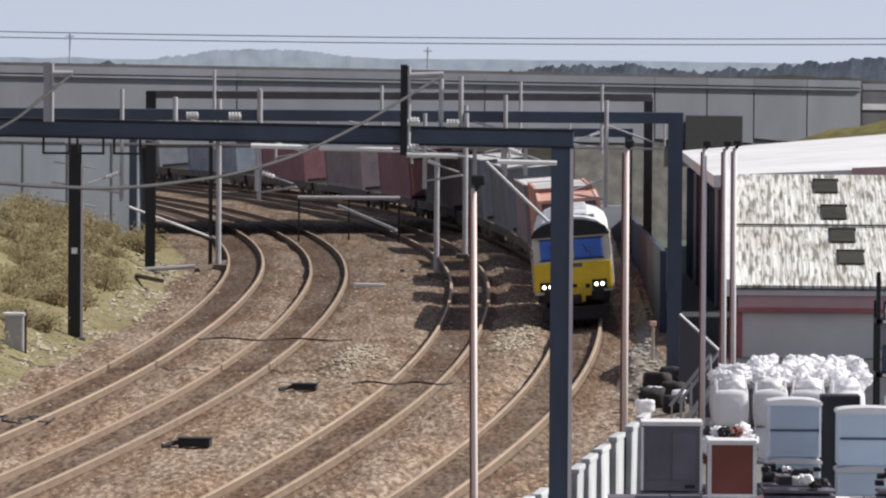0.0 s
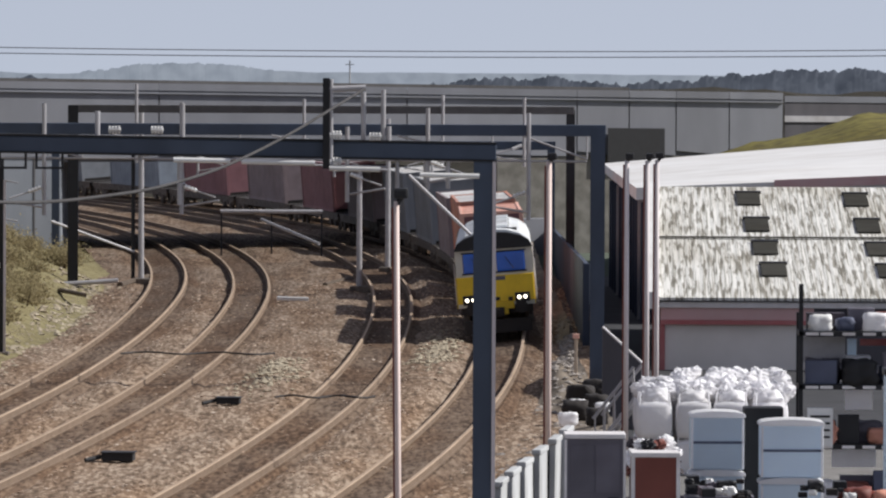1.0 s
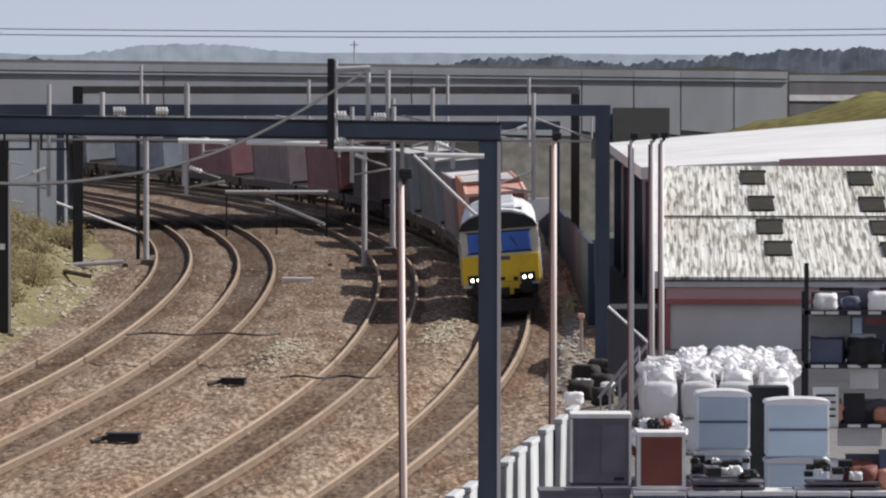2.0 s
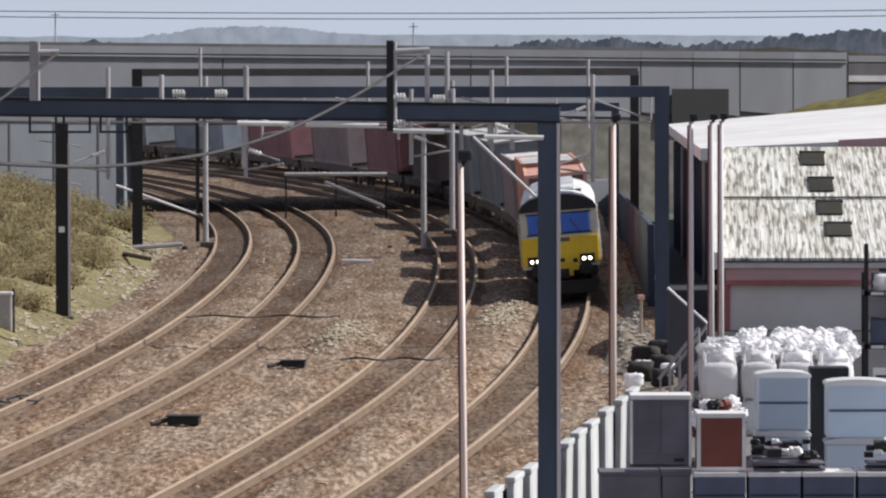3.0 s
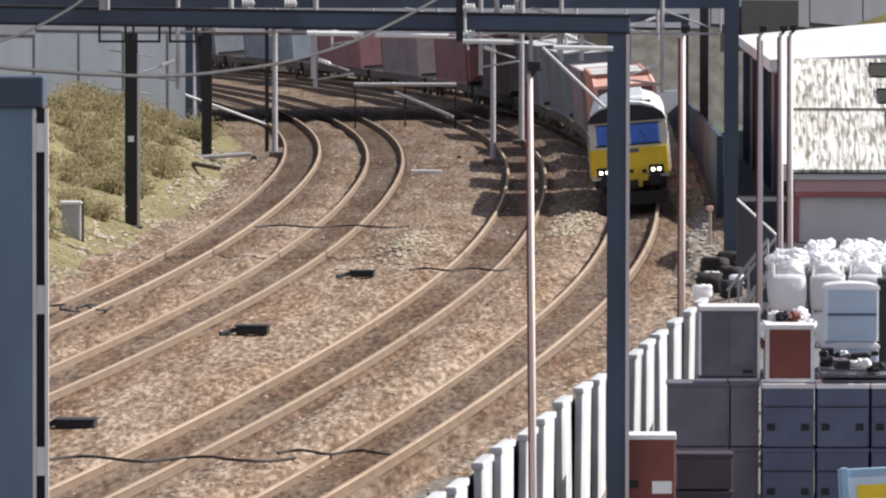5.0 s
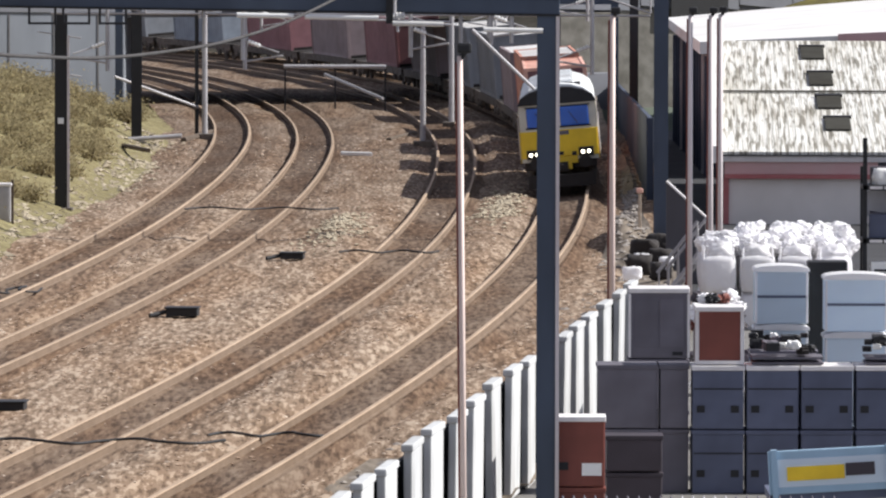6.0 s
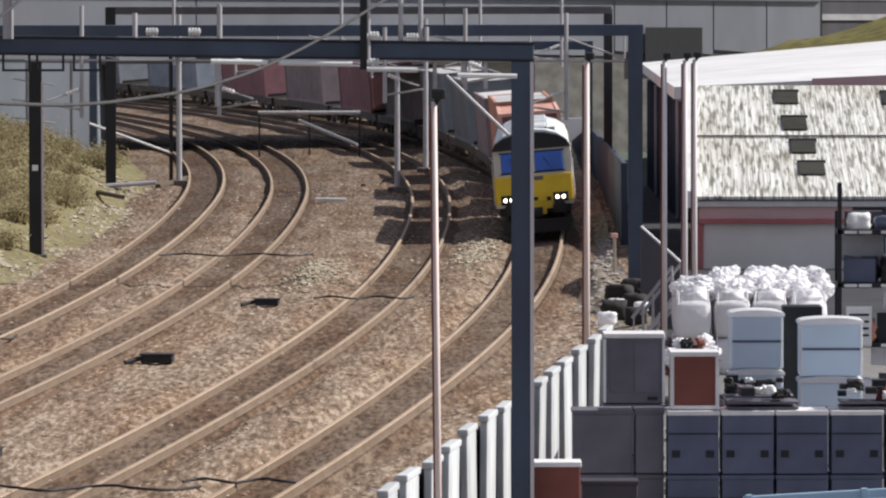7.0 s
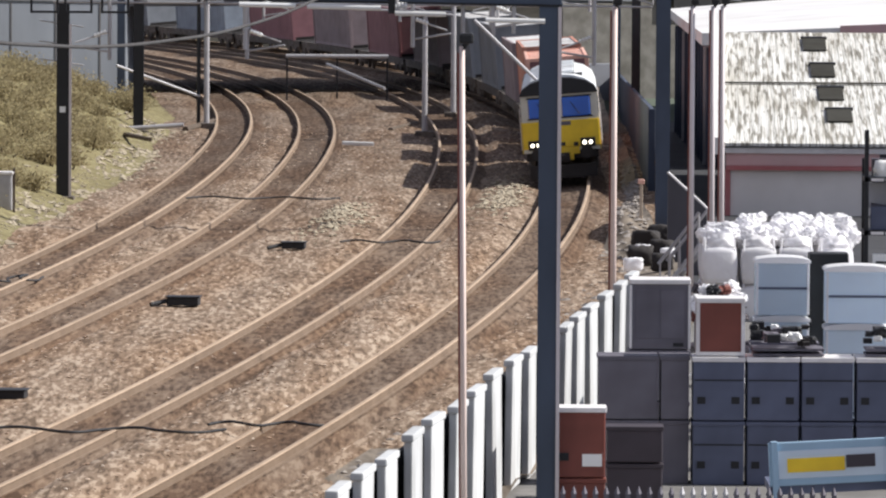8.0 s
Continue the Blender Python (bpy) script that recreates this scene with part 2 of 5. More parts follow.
WHITE_CRATE = surface("white_plastic", (0.74, 0.85, 0.95), 0.5, other=(0.66, 0.77, 0.88), fine=1.5, coarse=0.6, amount=0.3, bump=0.05, dirt=0.12, through_light=0.22)
BAG = surface("white_woven_bag", (0.95, 0.94, 0.945), 0.8, other=(0.88, 0.87, 0.89), fine=5, coarse=1.2, amount=0.4, bump=0.5, dirt=0.03, through_light=0.35)
PALE_BLUE = surface("pale_blue_paint", (0.36, 0.52, 0.66), 0.5, other=(0.30, 0.44, 0.56), fine=1.5, coarse=0.6, amount=0.3, bump=0.04)
YELLOW = surface("warning_yellow", (0.88, 0.60, 0.03), 0.45, other=(0.64, 0.42, 0.03), fine=2.5, coarse=0.9, amount=0.35, bump=0.03, dirt=0.35)
LOCO_SIDE = surface("cream_gold_paint", (0.60, 0.54, 0.38), 0.4, other=(0.46, 0.41, 0.30), fine=2, coarse=0.6, amount=0.35, bump=0.03, dirt=0.35)
LOCO_ROOF = surface("pale_grey_roof", (0.74, 0.76, 0.76), 0.5, other=(0.58, 0.60, 0.60), fine=2, coarse=0.5, amount=0.4, bump=0.06, dirt=0.35)
LOCO_GREY = surface("cab_cream_paint", (0.72, 0.69, 0.58), 0.5, fine=2, coarse=0.6, amount=0.25, bump=0.03)
UNDER = surface("underframe_grime", (0.035, 0.03, 0.028), 0.85, fine=5, bump=0.4)
BOGIE = surface("dusty_bogie", (0.20, 0.17, 0.14), 0.85, other=(0.06, 0.05, 0.045), fine=4, coarse=1.0, amount=0.8, bump=0.4)
BLUE_GLASS = surface("blue_windscreen", (0.04, 0.15, 0.58), 0.2, other=(0.025, 0.09, 0.40), fine=0.8, coarse=0.5, amount=0.5, bump=0, spec=0.6)
BOX_ORANGE = surface("orange_container_paint", (0.66, 0.31, 0.22), 0.6, other=(0.50, 0.20, 0.13), fine=1.5, coarse=0.4, amount=0.4, bump=0.05)
BOX_SALMON = surface("faded_salmon_paint", (0.80, 0.46, 0.36), 0.65, fine=1.5, coarse=0.4, amount=0.3, bump=0.05)
BOX_MAROON = surface("maroon_container_paint", (0.30, 0.145, 0.155), 0.65, fine=1.5, coarse=0.4, amount=0.4, bump=0.05)
BOX_GREY = surface("grey_container_paint", (0.25, 0.265, 0.285), 0.6, fine=1.5, coarse=0.4, amount=0.35, bump=0.05)
BOX_BROWN = surface("brown_container_paint", (0.32, 0.255, 0.26), 0.65, fine=1.5, coarse=0.4, amount=0.4, bump=0.05)
BOX_BLUE = surface("blue_container_paint", (0.30, 0.34, 0.39), 0.6, fine=1.5, coarse=0.4, amount=0.4, bump=0.05)
LAMP = lamp_glow("headlamp", (1.0, 0.93, 0.72), 3.0)


# ---- building blocks ----
def box(bm, x0, x1, y0, y1, z0, z1, bevel=0.0):
    made = bmesh.ops.create_cube(bm, size=1.0, matrix=Matrix.Translation(((x0 + x1) / 2, (y0 + y1) / 2, (z0 + z1) / 2)) @ Matrix.Diagonal((x1 - x0, y1 - y0, z1 - z0, 1)))
    if bevel:
        edges = {e for v in made["verts"] for e in v.link_edges}
        bmesh.ops.bevel(bm, geom=list(edges), offset=bevel, segments=2, affect="EDGES", profile=0.6)
    return bm


def tube(bm, a, b, r0, r1=None, sides=10):
    a, b = Vector(a), Vector(b)
    m = Matrix.Translation((a + b) / 2) @ (b - a).to_track_quat("Z", "Y").to_matrix().to_4x4()
    bmesh.ops.create_cone(bm, cap_ends=True, segments=sides, radius1=r0, radius2=r0 if r1 is None else r1, depth=(b - a).length, matrix=m)
    return bm


def h_section(bm, a, b, wide, deep, thick=0.03):
    """A steel joist from a to b; its flanges lie across the local x axis."""
    a, b = Vector(a), Vector(b)
    m = Matrix.Translation((a + b) / 2) @ (b - a).to_track_quat("Z", "Y").to_matrix().to_4x4()
    long = (b - a).length
    w, d, t = wide / 2, deep / 2, thick / 2
    outline = ((-w, -d), (w, -d), (w, -d + thick), (t, -d + thick), (t, d - thick), (w, d - thick), (w, d), (-w, d), (-w, d - thick), (-t, d - thick), (-t, -d + thick), (-w, -d + thick))
    rings = [[bm.verts.new(m @ Vector((x, y, z))) for x, y in outline] for z in (-long / 2, long / 2)]
    for i in range(12):
        bm.faces.new((rings[0][i], rings[0][(i + 1) % 12], rings[1][(i + 1) % 12], rings[1][i]))
    bm.faces.new(rings[0][::-1])
    bm.faces.new(rings[1])
    return bm


def fresh():
    return bmesh.new()


def finish(name, bm, material, smooth=False):
    me = bpy.data.meshes.new(name)
    bmesh.ops.recalc_face_normals(bm, faces=bm.faces)
    bm.to_mesh(me)
    bm.free()
    me.materials.append(material)
    if smooth:
        for p in me.polygons:
            p.use_smooth = True
    return me


def part(name, bm, material, parent, label="", smooth=False):
    ob = new(name, finish(name, bm, material, smooth))
    ob.parent = parent
    return tagged(ob, label)


def thing(name, label, category, m=None, group="", kind=""):
    ob = tagged(new(name), label, category, group, kind)
    if m is not None:
        ob.matrix_world = m
    return ob


def solid(name, bm, material, label, category="", m=None, group="", kind="", smooth=False):
    ob = tagged(new(name, finish(name, bm, material, smooth)), label, category, group, kind)
    if m is not None:
        ob.matrix_world = m
    return ob


def sheet(name, xs, ys, height, material, label, category, kind="structure"):
    """A ground sheet over a grid; height(x, y) gives its z."""
    verts = [(x, y, height(x, y)) for y in ys for x in xs]
    w = len(xs)
    faces = [(j * w + i, j * w + i + 1, (j + 1) * w + i + 1, (j + 1) * w + i) for j in range(len(ys) - 1) for i in range(w - 1)]
    me = bpy.data.meshes.new(name)
    me.from_pydata(verts, [], faces)
    me.materials.append(material)
    for p in me.polygons:
        p.use_smooth = True
    return tagged(new(name, me), label, category, "", kind)


# ---- the line of the railway ----
SLOPE_AT = (60, 100, 150, 185, 220, 255, 290, 320, 350, 385, 420, 450, 480, 520, 560)
SLOPE = (0.135, 0.131, 0.1094, 0.0875, 0.0657, 0.0391, 0.0183, 0.0023, -0.0264, -0.0699, -0.1212, -0.1817, -0.262, -0.38, -0.50)
LINE_Y = np.arange(60.0, 560.5, 1.0)
LINE_X = np.cumsum(np.interp(LINE_Y, SLOPE_AT, SLOPE))
LINE_X -= np.interp(300.0, LINE_Y, LINE_X)
OFFSETS = (-8.50, -4.92, 0.95, 5.20)     # the four tracks where they cross y = 300
GAUGE = 1.505


def line_x(y):
    return float(np.interp(y, LINE_Y, LINE_X))


def line_slope(y):
    return float(np.interp(y, SLOPE_AT, SLOPE))


def spot(track, y, side=0.0):
    """A place beside a track's middle, at that depth."""
    s = line_slope(y)
    k = math.hypot(1, s)
    return OFFSETS[track] + line_x(y) + side / k, y - side * s / k


CANT = (0.10, 0.03, 0.03, 0.13)     # the outer rail lies higher in the curve


def swept(track, profile, side, y0, y1, step=2.5):
    """A profile (across, up) drawn along a track."""
    bm = fresh()
    rings = []
    y = y0
    while y <= y1:
        x, yy = spot(track, y, side)
        s = line_slope(y)
        k = math.hypot(1, s)
        rings.append([bm.verts.new((x + a / k, yy - a * s / k, z + CANT[track] * min(1.0, max(0.0, 0.5 + (side + a) / GAUGE)))) for a, z in profile])
        y += step
    n = len(profile)
    for p, q in zip(rings, rings[1:]):
        for i in range(n - 1):
            bm.faces.new((p[i], p[i + 1], q[i + 1], q[i]))
    return bm


# ---- ground ----
def ground_height(x, y):
    far = max(0.0, y - 480)
    return -0.55 - far * 0.0135


xs = sorted({*range(-2400, 2401, 200), *range(-60, 61, 10)})
ys = sorted({*range(-600, 4901, 150), *range(60, 520, 20)})
sheet("ground", xs, ys, ground_height, FIELDS, "hazy green-grey flat fields reaching the horizon", "ground")


def ballast_height(x, y):
    u = x - line_x(y)
    z = -0.225 + 0.06 * noise.noise((x * 0.5, y * 0.12, 0)) + 0.03 * noise.noise((x * 2.1, y * 0.8, 3))
    gap = min(abs(u - o) for o in OFFSETS)
    z += 0.28 * math.exp(-((u + 1.7) / 0.7) ** 2 - ((y - 255) / 9.0) ** 2)      # a dumped heap between the middle tracks
    if gap > 1.1:
        heap = 1.9 if 0.95 < u < 5.2 else 1.0      # the stone is heaped highest between the two outer tracks
        z += heap * min(0.16, (gap - 1.1) * 0.3) * (0.6 + 0.7 * noise.noise((x * 0.3, y * 0.05, 7)))
    return z


us = [-11.6 + 0.3 * i for i in range(69)]
rows_y = [70 + 1.0 * j for j in range(480)]
verts, faces = [], []
for y in rows_y:
    for u in us:
        verts.append((u + line_x(y), y, ballast_height(u + line_x(y), y)))
w = len(us)
faces = [(j * w + i, j * w + i + 1, (j + 1) * w + i + 1, (j + 1) * w + i) for j in range(len(rows_y) - 1) for i in range(w - 1)]
me = bpy.data.meshes.new("ballast")
me.from_pydata(verts, [], faces)
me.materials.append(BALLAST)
for p in me.polygons:
    p.use_smooth = True
tagged(new("ballast", me), "tan and brown stone ballast around four curving tracks", "ballast", "", "stuff")

RAIL_HEAD = [(-0.05, -0.035), (-0.055, -0.02), (-0.042, 0.0), (0.042, 0.0), (0.055, -0.02), (0.05, -0.035)]
RAIL_FOOT = [(-0.046, -0.034), (-0.035, -0.06), (-0.035, -0.17), (-0.11, -0.19), (-0.12, -0.235), (0.12, -0.235), (0.11, -0.19), (0.035, -0.17), (0.035, -0.06), (0.046, -0.034)]
for k in range(4):
    track = thing("railway_track", "curved railway track with two brown rusty rails on stone ballast", "railway track", group="four tracks", kind="structure")
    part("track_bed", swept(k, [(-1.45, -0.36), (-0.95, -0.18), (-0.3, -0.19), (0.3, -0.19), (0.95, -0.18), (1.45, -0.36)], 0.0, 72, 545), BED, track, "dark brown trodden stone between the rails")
    for side in (-GAUGE / 2, GAUGE / 2):
        rail = part("rail", swept(k, RAIL_HEAD, side, 72, 545), RAIL, track)
        part("rail_foot", swept(k, RAIL_FOOT, side, 72, 545), RAIL_SIDE, rail, "brown dusty web and foot below the rail")

# loose stones lying proud of the ballast, too many to count
rng = np.random.default_rng(5)
count = 22000
depth = 110 + 235 * rng.random(count) ** 0.85
across = -11.4 + 20.2 * rng.random(count)
gap = np.min(np.abs(across[:, None] - np.array(OFFSETS)[None, :]), axis=1)
keep = (gap > 0.98) | (rng.random(count) < 0.2)
depth, across, gap = depth[keep], across[keep], gap[keep]
size = 0.03 + 0.05 * rng.random(len(depth)) ** 2
px = across + np.interp(depth, LINE_Y, LINE_X)
pz = np.array([ballast_height(float(x), float(y)) for x, y in zip(px, depth)]) + np.where(gap < 0.98, 0.06, 0.0)
unit = np.array(((1, 0, -0.2), (0.2, 1, 0), (-1, 0.1, 0.1), (0, -1, -0.1), (0.1, 0.1, 0.26), (0, 0, -0.6)))
jig = unit[None] * (0.7 + 0.6 * rng.random((len(depth), 6, 1))) * size[:, None, None]
spin = rng.random(len(depth)) * 6.283
cs, sn = np.cos(spin)[:, None], np.sin(spin)[:, None]
vx = jig[:, :, 0] * cs - jig[:, :, 1] * sn + px[:, None]
vy = jig[:, :, 0] * sn + jig[:, :, 1] * cs + depth[:, None]
vz = jig[:, :, 2] + pz[:, None] + size[:, None] * 0.08
verts = np.stack((vx, vy, vz), axis=2).reshape(-1, 3)
tri = np.array(((0, 1, 4), (1, 2, 4), (2, 3, 4), (3, 0, 4), (1, 0, 5), (2, 1, 5), (3, 2, 5), (0, 3, 5)))
faces = (tri[None] + 6 * np.arange(len(depth))[:, None, None]).reshape(-1, 3)
me = bpy.data.meshes.new("loose_stones")
me.from_pydata(verts.tolist(), [], faces.tolist())
STONES = bpy.data.materials.new("loose_stone")
STONES.use_nodes = True
nt = STONES.node_tree
geo, ramp = nt.nodes.new("ShaderNodeNewGeometry"), nt.nodes.new("ShaderNodeValToRGB")
for i, (p, col) in enumerate(((0.0, (0.20, 0.13, 0.085)), (0.35, (0.34, 0.23, 0.155)), (0.7, (0.48, 0.36, 0.26)), (1.0, (0.62, 0.52, 0.42)))):
    e = ramp.color_ramp.elements[i] if i < 2 else ramp.color_ramp.elements.new(p)
    e.position, e.color = p, (*col, 1)
nt.links.new(geo.outputs["Random Per Island"], ramp.inputs[0])
nt.links.new(ramp.outputs[0], nt.nodes["Principled BSDF"].inputs["Base Color"])
nt.nodes["Principled BSDF"].inputs["Roughness"].default_value = 0.95
me.materials.append(STONES)
tagged(new("loose_stones", me), "scattered tan, brown and grey ballast stones", "stones", "", "stuff")

# ---- banks and yard ----
def bank_height(x, y):
    edge = -11.3 + line_x(min(max(y, 70), 545))
    rise = max(0.0, edge - x)
    return -0.16 + min(rise * 0.42, 2.6) * min(1.0, max(0.0, (395 - y) / 60)) + 0.25 * noise.noise((x * 0.4, y * 0.12, 1)) * min(1, rise)


verts, faces = [], []
bank_us = [0.35 - 0.6 * i for i in range(36)]
bank_ys = [70 + 3.0 * j for j in range(107)]
for y in bank_ys:
    for u in bank_us:
        x = u - 11.3 + line_x(y)
        verts.append((x, y, bank_height(x, y)))
w = len(bank_us)
faces = [(j * w + i, (j + 1) * w + i, (j + 1) * w + i + 1, j * w + i + 1) for j in range(len(bank_ys) - 1) for i in range(w - 1)]
me = bpy.data.meshes.new("grass_bank")
me.from_pydata(verts, [], faces)
me.materials.append(GRASS)
for p in me.polygons:
    p.use_smooth = True
tagged(new("grass_bank", me), "dry yellow-green grass bank beside the railway", "grass bank", "", "structure")

def yard_edge(y):
    return 4.16 + (y - 172) * 0.0968


# pale rubble along the foot of the bank
def rocks(name, places, material, label):
    rng = np.random.default_rng(9)
    unit = np.array(((1, 0, -0.2), (0.2, 1, 0), (-1, 0.1, 0.1), (0, -1, -0.1), (0.1, 0.1, 0.4), (0, 0, -0.6)))
    tri = ((0, 1, 4), (1, 2, 4), (2, 3, 4), (3, 0, 4), (1, 0, 5), (2, 1, 5), (3, 2, 5), (0, 3, 5))
    verts, faces = [], []
    for x, y, z, r in places:
        n = len(verts)
        a = rng.random() * 6.283
        for v in unit * (0.7 + 0.6 * rng.random((6, 1))) * r:
            verts.append((x + v[0] * math.cos(a) - v[1] * math.sin(a), y + v[0] * math.sin(a) + v[1] * math.cos(a), z + v[2]))
        faces += [tuple(n + i for i in f) for f in tri]
    me = bpy.data.meshes.new(name)
    me.from_pydata(verts, [], faces)
    me.materials.append(material)
    return tagged(new(name, me), label, "stones", "", "stuff")


def verge_rise(x, y):
    """A low mound of spoil on the verge."""
    return 0.85 * math.exp(-((x - 6.0) / 0.55) ** 2 - ((y - 247) / 7.0) ** 2)


RUBBLE = surface("pale_rubble", (0.46, 0.40, 0.30), 0.95, other=(0.30, 0.25, 0.18), fine=2.0, coarse=0.4, amount=0.7, bump=0.4, spec=0.1)
rng = random.Random(21)
places = []
for i in range(1500):
    y = rng.uniform(175, 345)
    u = rng.gauss(-11.6, 0.5) if i % 3 else rng.uniform(-13.5, -10.6)
    x = u + line_x(y)
    places.append((x, y, max(bank_height(x, y), -0.2) + 0.02, rng.uniform(0.05, 0.22) if noise.noise((y * 0.08, 3, 1)) > -0.15 else 0.05))
rocks("rubble", places, RUBBLE, "pale broken rubble and stones at the foot of the bank")
places = []
for i in range(900):
    y = rng.uniform(150, 300)
    a = OFFSETS[3] + line_x(y) + 2.0
    b = max(min(yard_edge(y), 6.9 + max(0, y - 255) * 0.0095), a + 0.5)
    t = rng.random()
    places.append((a + t * (b - a), y, -0.18 + 0.5 * t * t * (1 - 0.3 * t) + 0.02 + verge_rise(a + t * (b - a), y), rng.uniform(0.05, 0.2)))
GREY_RUBBLE = surface("grey_rubble", (0.36, 0.325, 0.29), 0.95, other=(0.20, 0.18, 0.165), fine=2.0, coarse=0.4, amount=0.7, bump=0.4, spec=0.1)
rocks("rubble", places, GREY_RUBBLE, "grey-brown loose stones on the verge")


places = []
for u0, y0, du, dy, count in ((-1.7, 255, 0.6, 8, 320), (3.05, 272, 0.5, 11, 320)):
    for k in range(count):
        y = rng.gauss(y0, dy * 0.6)
        x = u0 + rng.gauss(0, du * 0.7) + line_x(y)
        places.append((x, y, ballast_height(x, y) + 0.03, rng.uniform(0.05, 0.13)))
rocks("stone_heap", places, RUBBLE, "pale heaps of spare ballast between the tracks")


def yard_sheet(name, yard_ys, level, material, label):
    verts = []
    for y in yard_ys:
        a = min(yard_edge(y), 6.9 + max(0, y - 255) * 0.0095) - 0.4
        verts += [(a + t * (60 - a), y, level) for t in (0, 0.15, 0.5, 1.0)]
    faces = [(j * 4 + i, j * 4 + i + 1, (j + 1) * 4 + i + 1, (j + 1) * 4 + i) for j in range(len(yard_ys) - 1) for i in range(3)]
    me = bpy.data.meshes.new(name)
    me.from_pydata(verts, [], faces)
    me.materials.append(material)
    tagged(new(name, me), label, "yard", "", "structure")


yard_sheet("yard", range(60, 216, 5), 0.0, YARD, "stained grey concrete yard beside the railway")
yard_sheet("rear_yard", range(215, 366, 5), -0.5, TARMAC, "tarmac beside the sheds, darkened for their shade")

# sloping rough ground between the outer track and the yard
verts = []
for y in range(70, 420, 3):
    a = OFFSETS[3] + line_x(y) + 1.9
    b = min(yard_edge(y), 6.9 + max(0, y - 255) * 0.0095) + 0.1
    b = max(b, a + 0.5)
    for i in range(9):
        t = i / 8
        x = a + t * (b - a)
        verts.append((x, y, -0.18 + 0.5 * t * t * (1 - 0.3 * t) + 0.22 * noise.noise((x * 0.8, y * 0.25, 5)) * t + verge_rise(x, y)))
rows_n = len(range(70, 420, 3))
faces = [(j * 9 + i, j * 9 + i + 1, (j + 1) * 9 + i + 1, (j + 1) * 9 + i) for j in range(rows_n - 1) for i in range(8)]
me = bpy.data.meshes.new("cess")
me.from_pydata(verts, [], faces)
me.materials.append(EARTH)
for p in me.polygons:
    p.use_smooth = True
tagged(new("verge", me), "rough grey-brown stony verge beside the outer track", "verge", "", "structure")

# ---- road bridge ----
bridge = thing("road_bridge", "long grey concrete road bridge crossing over the tracks", "bridge", kind="structure")
BRIDGE_Y0, BRIDGE_Y1, BRIDGE_X0, BRIDGE_X1 = 382.5, 408.0, -21.48, 21.53


def bridge_y(x):
    return BRIDGE_Y0 + (x - BRIDGE_X0) * (BRIDGE_Y1 - BRIDGE_Y0) / (BRIDGE_X1 - BRIDGE_X0)


def bridge_top(x):
    return 8.39 + (x - BRIDGE_X0) * (7.67 - 8.39) / (BRIDGE_X1 - BRIDGE_X0)


def along_bridge(x0, x1, dy0, dy1, low0, high0, low1, high1):
    bm = fresh()
    v = []
    for x, lo, hi in ((x0, low0, high0), (x1, low1, high1)):
        for dy in (dy0, dy1):
            for z in (lo, hi):
                v.append(bm.verts.new((x, bridge_y(x) + dy, z)))
    for f in ((0, 1, 3, 2), (4, 6, 7, 5), (0, 2, 6, 4), (1, 5, 7, 3), (0, 4, 5, 1), (2, 3, 7, 6)):
        bm.faces.new([v[i] for i in f])
    return bm


part("deck", along_bridge(-71.7, 21.51, 0.5, 24.0, 4.41, 7.2, 4.15, 6.82), CONCRETE, bridge)
part("parapet_core", along_bridge(-71.7, 21.51, 0.36, 0.48, 4.63, bridge_top(-71.7) - 0.46, 4.36, bridge_top(21.51) - 0.46), CONCRETE, bridge)
joints = [-71.7, -59.2, -46.8, -34.4, -22.4, -10.2, 2.04, 10.7, 13.4, 15.85, 18.65, 21.5]
for a, b in zip(joints, joints[1:]):
    t0, t1 = bridge_top(a), bridge_top(b)
    part("parapet_panel", along_bridge(a + 0.03, b - 0.03, 0.1, 0.35, 4.63, t0 - 0.45, 4.37, t1 - 0.45), CONCRETE, bridge)
    part("coping", along_bridge(a + 0.01, b - 0.01, -0.05, 0.55, t0 - 0.45, t0 - 0.1, t1 - 0.45, t1 - 0.1), CONCRETE, bridge)
    part("drip_course", along_bridge(a, b, -0.08, 0.098, t0 - 0.62, t0 - 0.53, t1 - 0.62, t1 - 0.53), CONCRETE, bridge, "thin projecting course below the coping")
    if b < 14:
        part("rail_cap", along_bridge(a, b, 0.02, 0.4, t0 - 0.1, t0 + 0.05, t1 - 0.1, t1 + 0.05), DARK_COPING, bridge, "dark steel rail along the top")
part("abutment", along_bridge(-71.7, -14.91, 0.2, 24.0, -1.02, 4.63, -1.02, 4.57), PALE_CONCRETE, bridge, "plain grey concrete abutment")
part("abutment", along_bridge(9.18, 24.47, 0.2, 24.0, -1.02, 4.46, -1.02, 4.26), STONE, bridge, "brown stained stone abutment")
part("wing_wall", along_bridge(6.6, 9.18, -0.6, 24.0, -1.02, 4.3, -1.02, 4.3), STONE, bridge, "brown stained stone abutment")
part("plinth", along_bridge(6.97, 9.46, -2.6, -0.65, -1.02, 1.29, -1.02, 1.29), CONCRETE, bridge, "plain grey concrete plinth at the foot of the abutment")
# stands in for a portal beam's end, hung here so its shadow misses the tracks
part("steel_panel", along_bridge(12.29, 15.25, -0.35, -0.1, 4.07, 5.81, 4.07, 5.77), BLACK, bridge, "dark steel panel in place of a portal beam's end")
for i in range(14):
    x = -43.5 + i * 2.1
    part("panel_joint", along_bridge(x, x + 0.06, 0.16, 0.197, -1.0, 4.5, -1.0, 4.5), DARK_COPING, bridge, "dark joint between wall panels")
part("approach_wall", along_bridge(21.6, 61.18, 0.3, 0.8, 2.81, 7.1, 2.81, 6.6), CLADDING, bridge, "dark wall on the approach to the bridge")
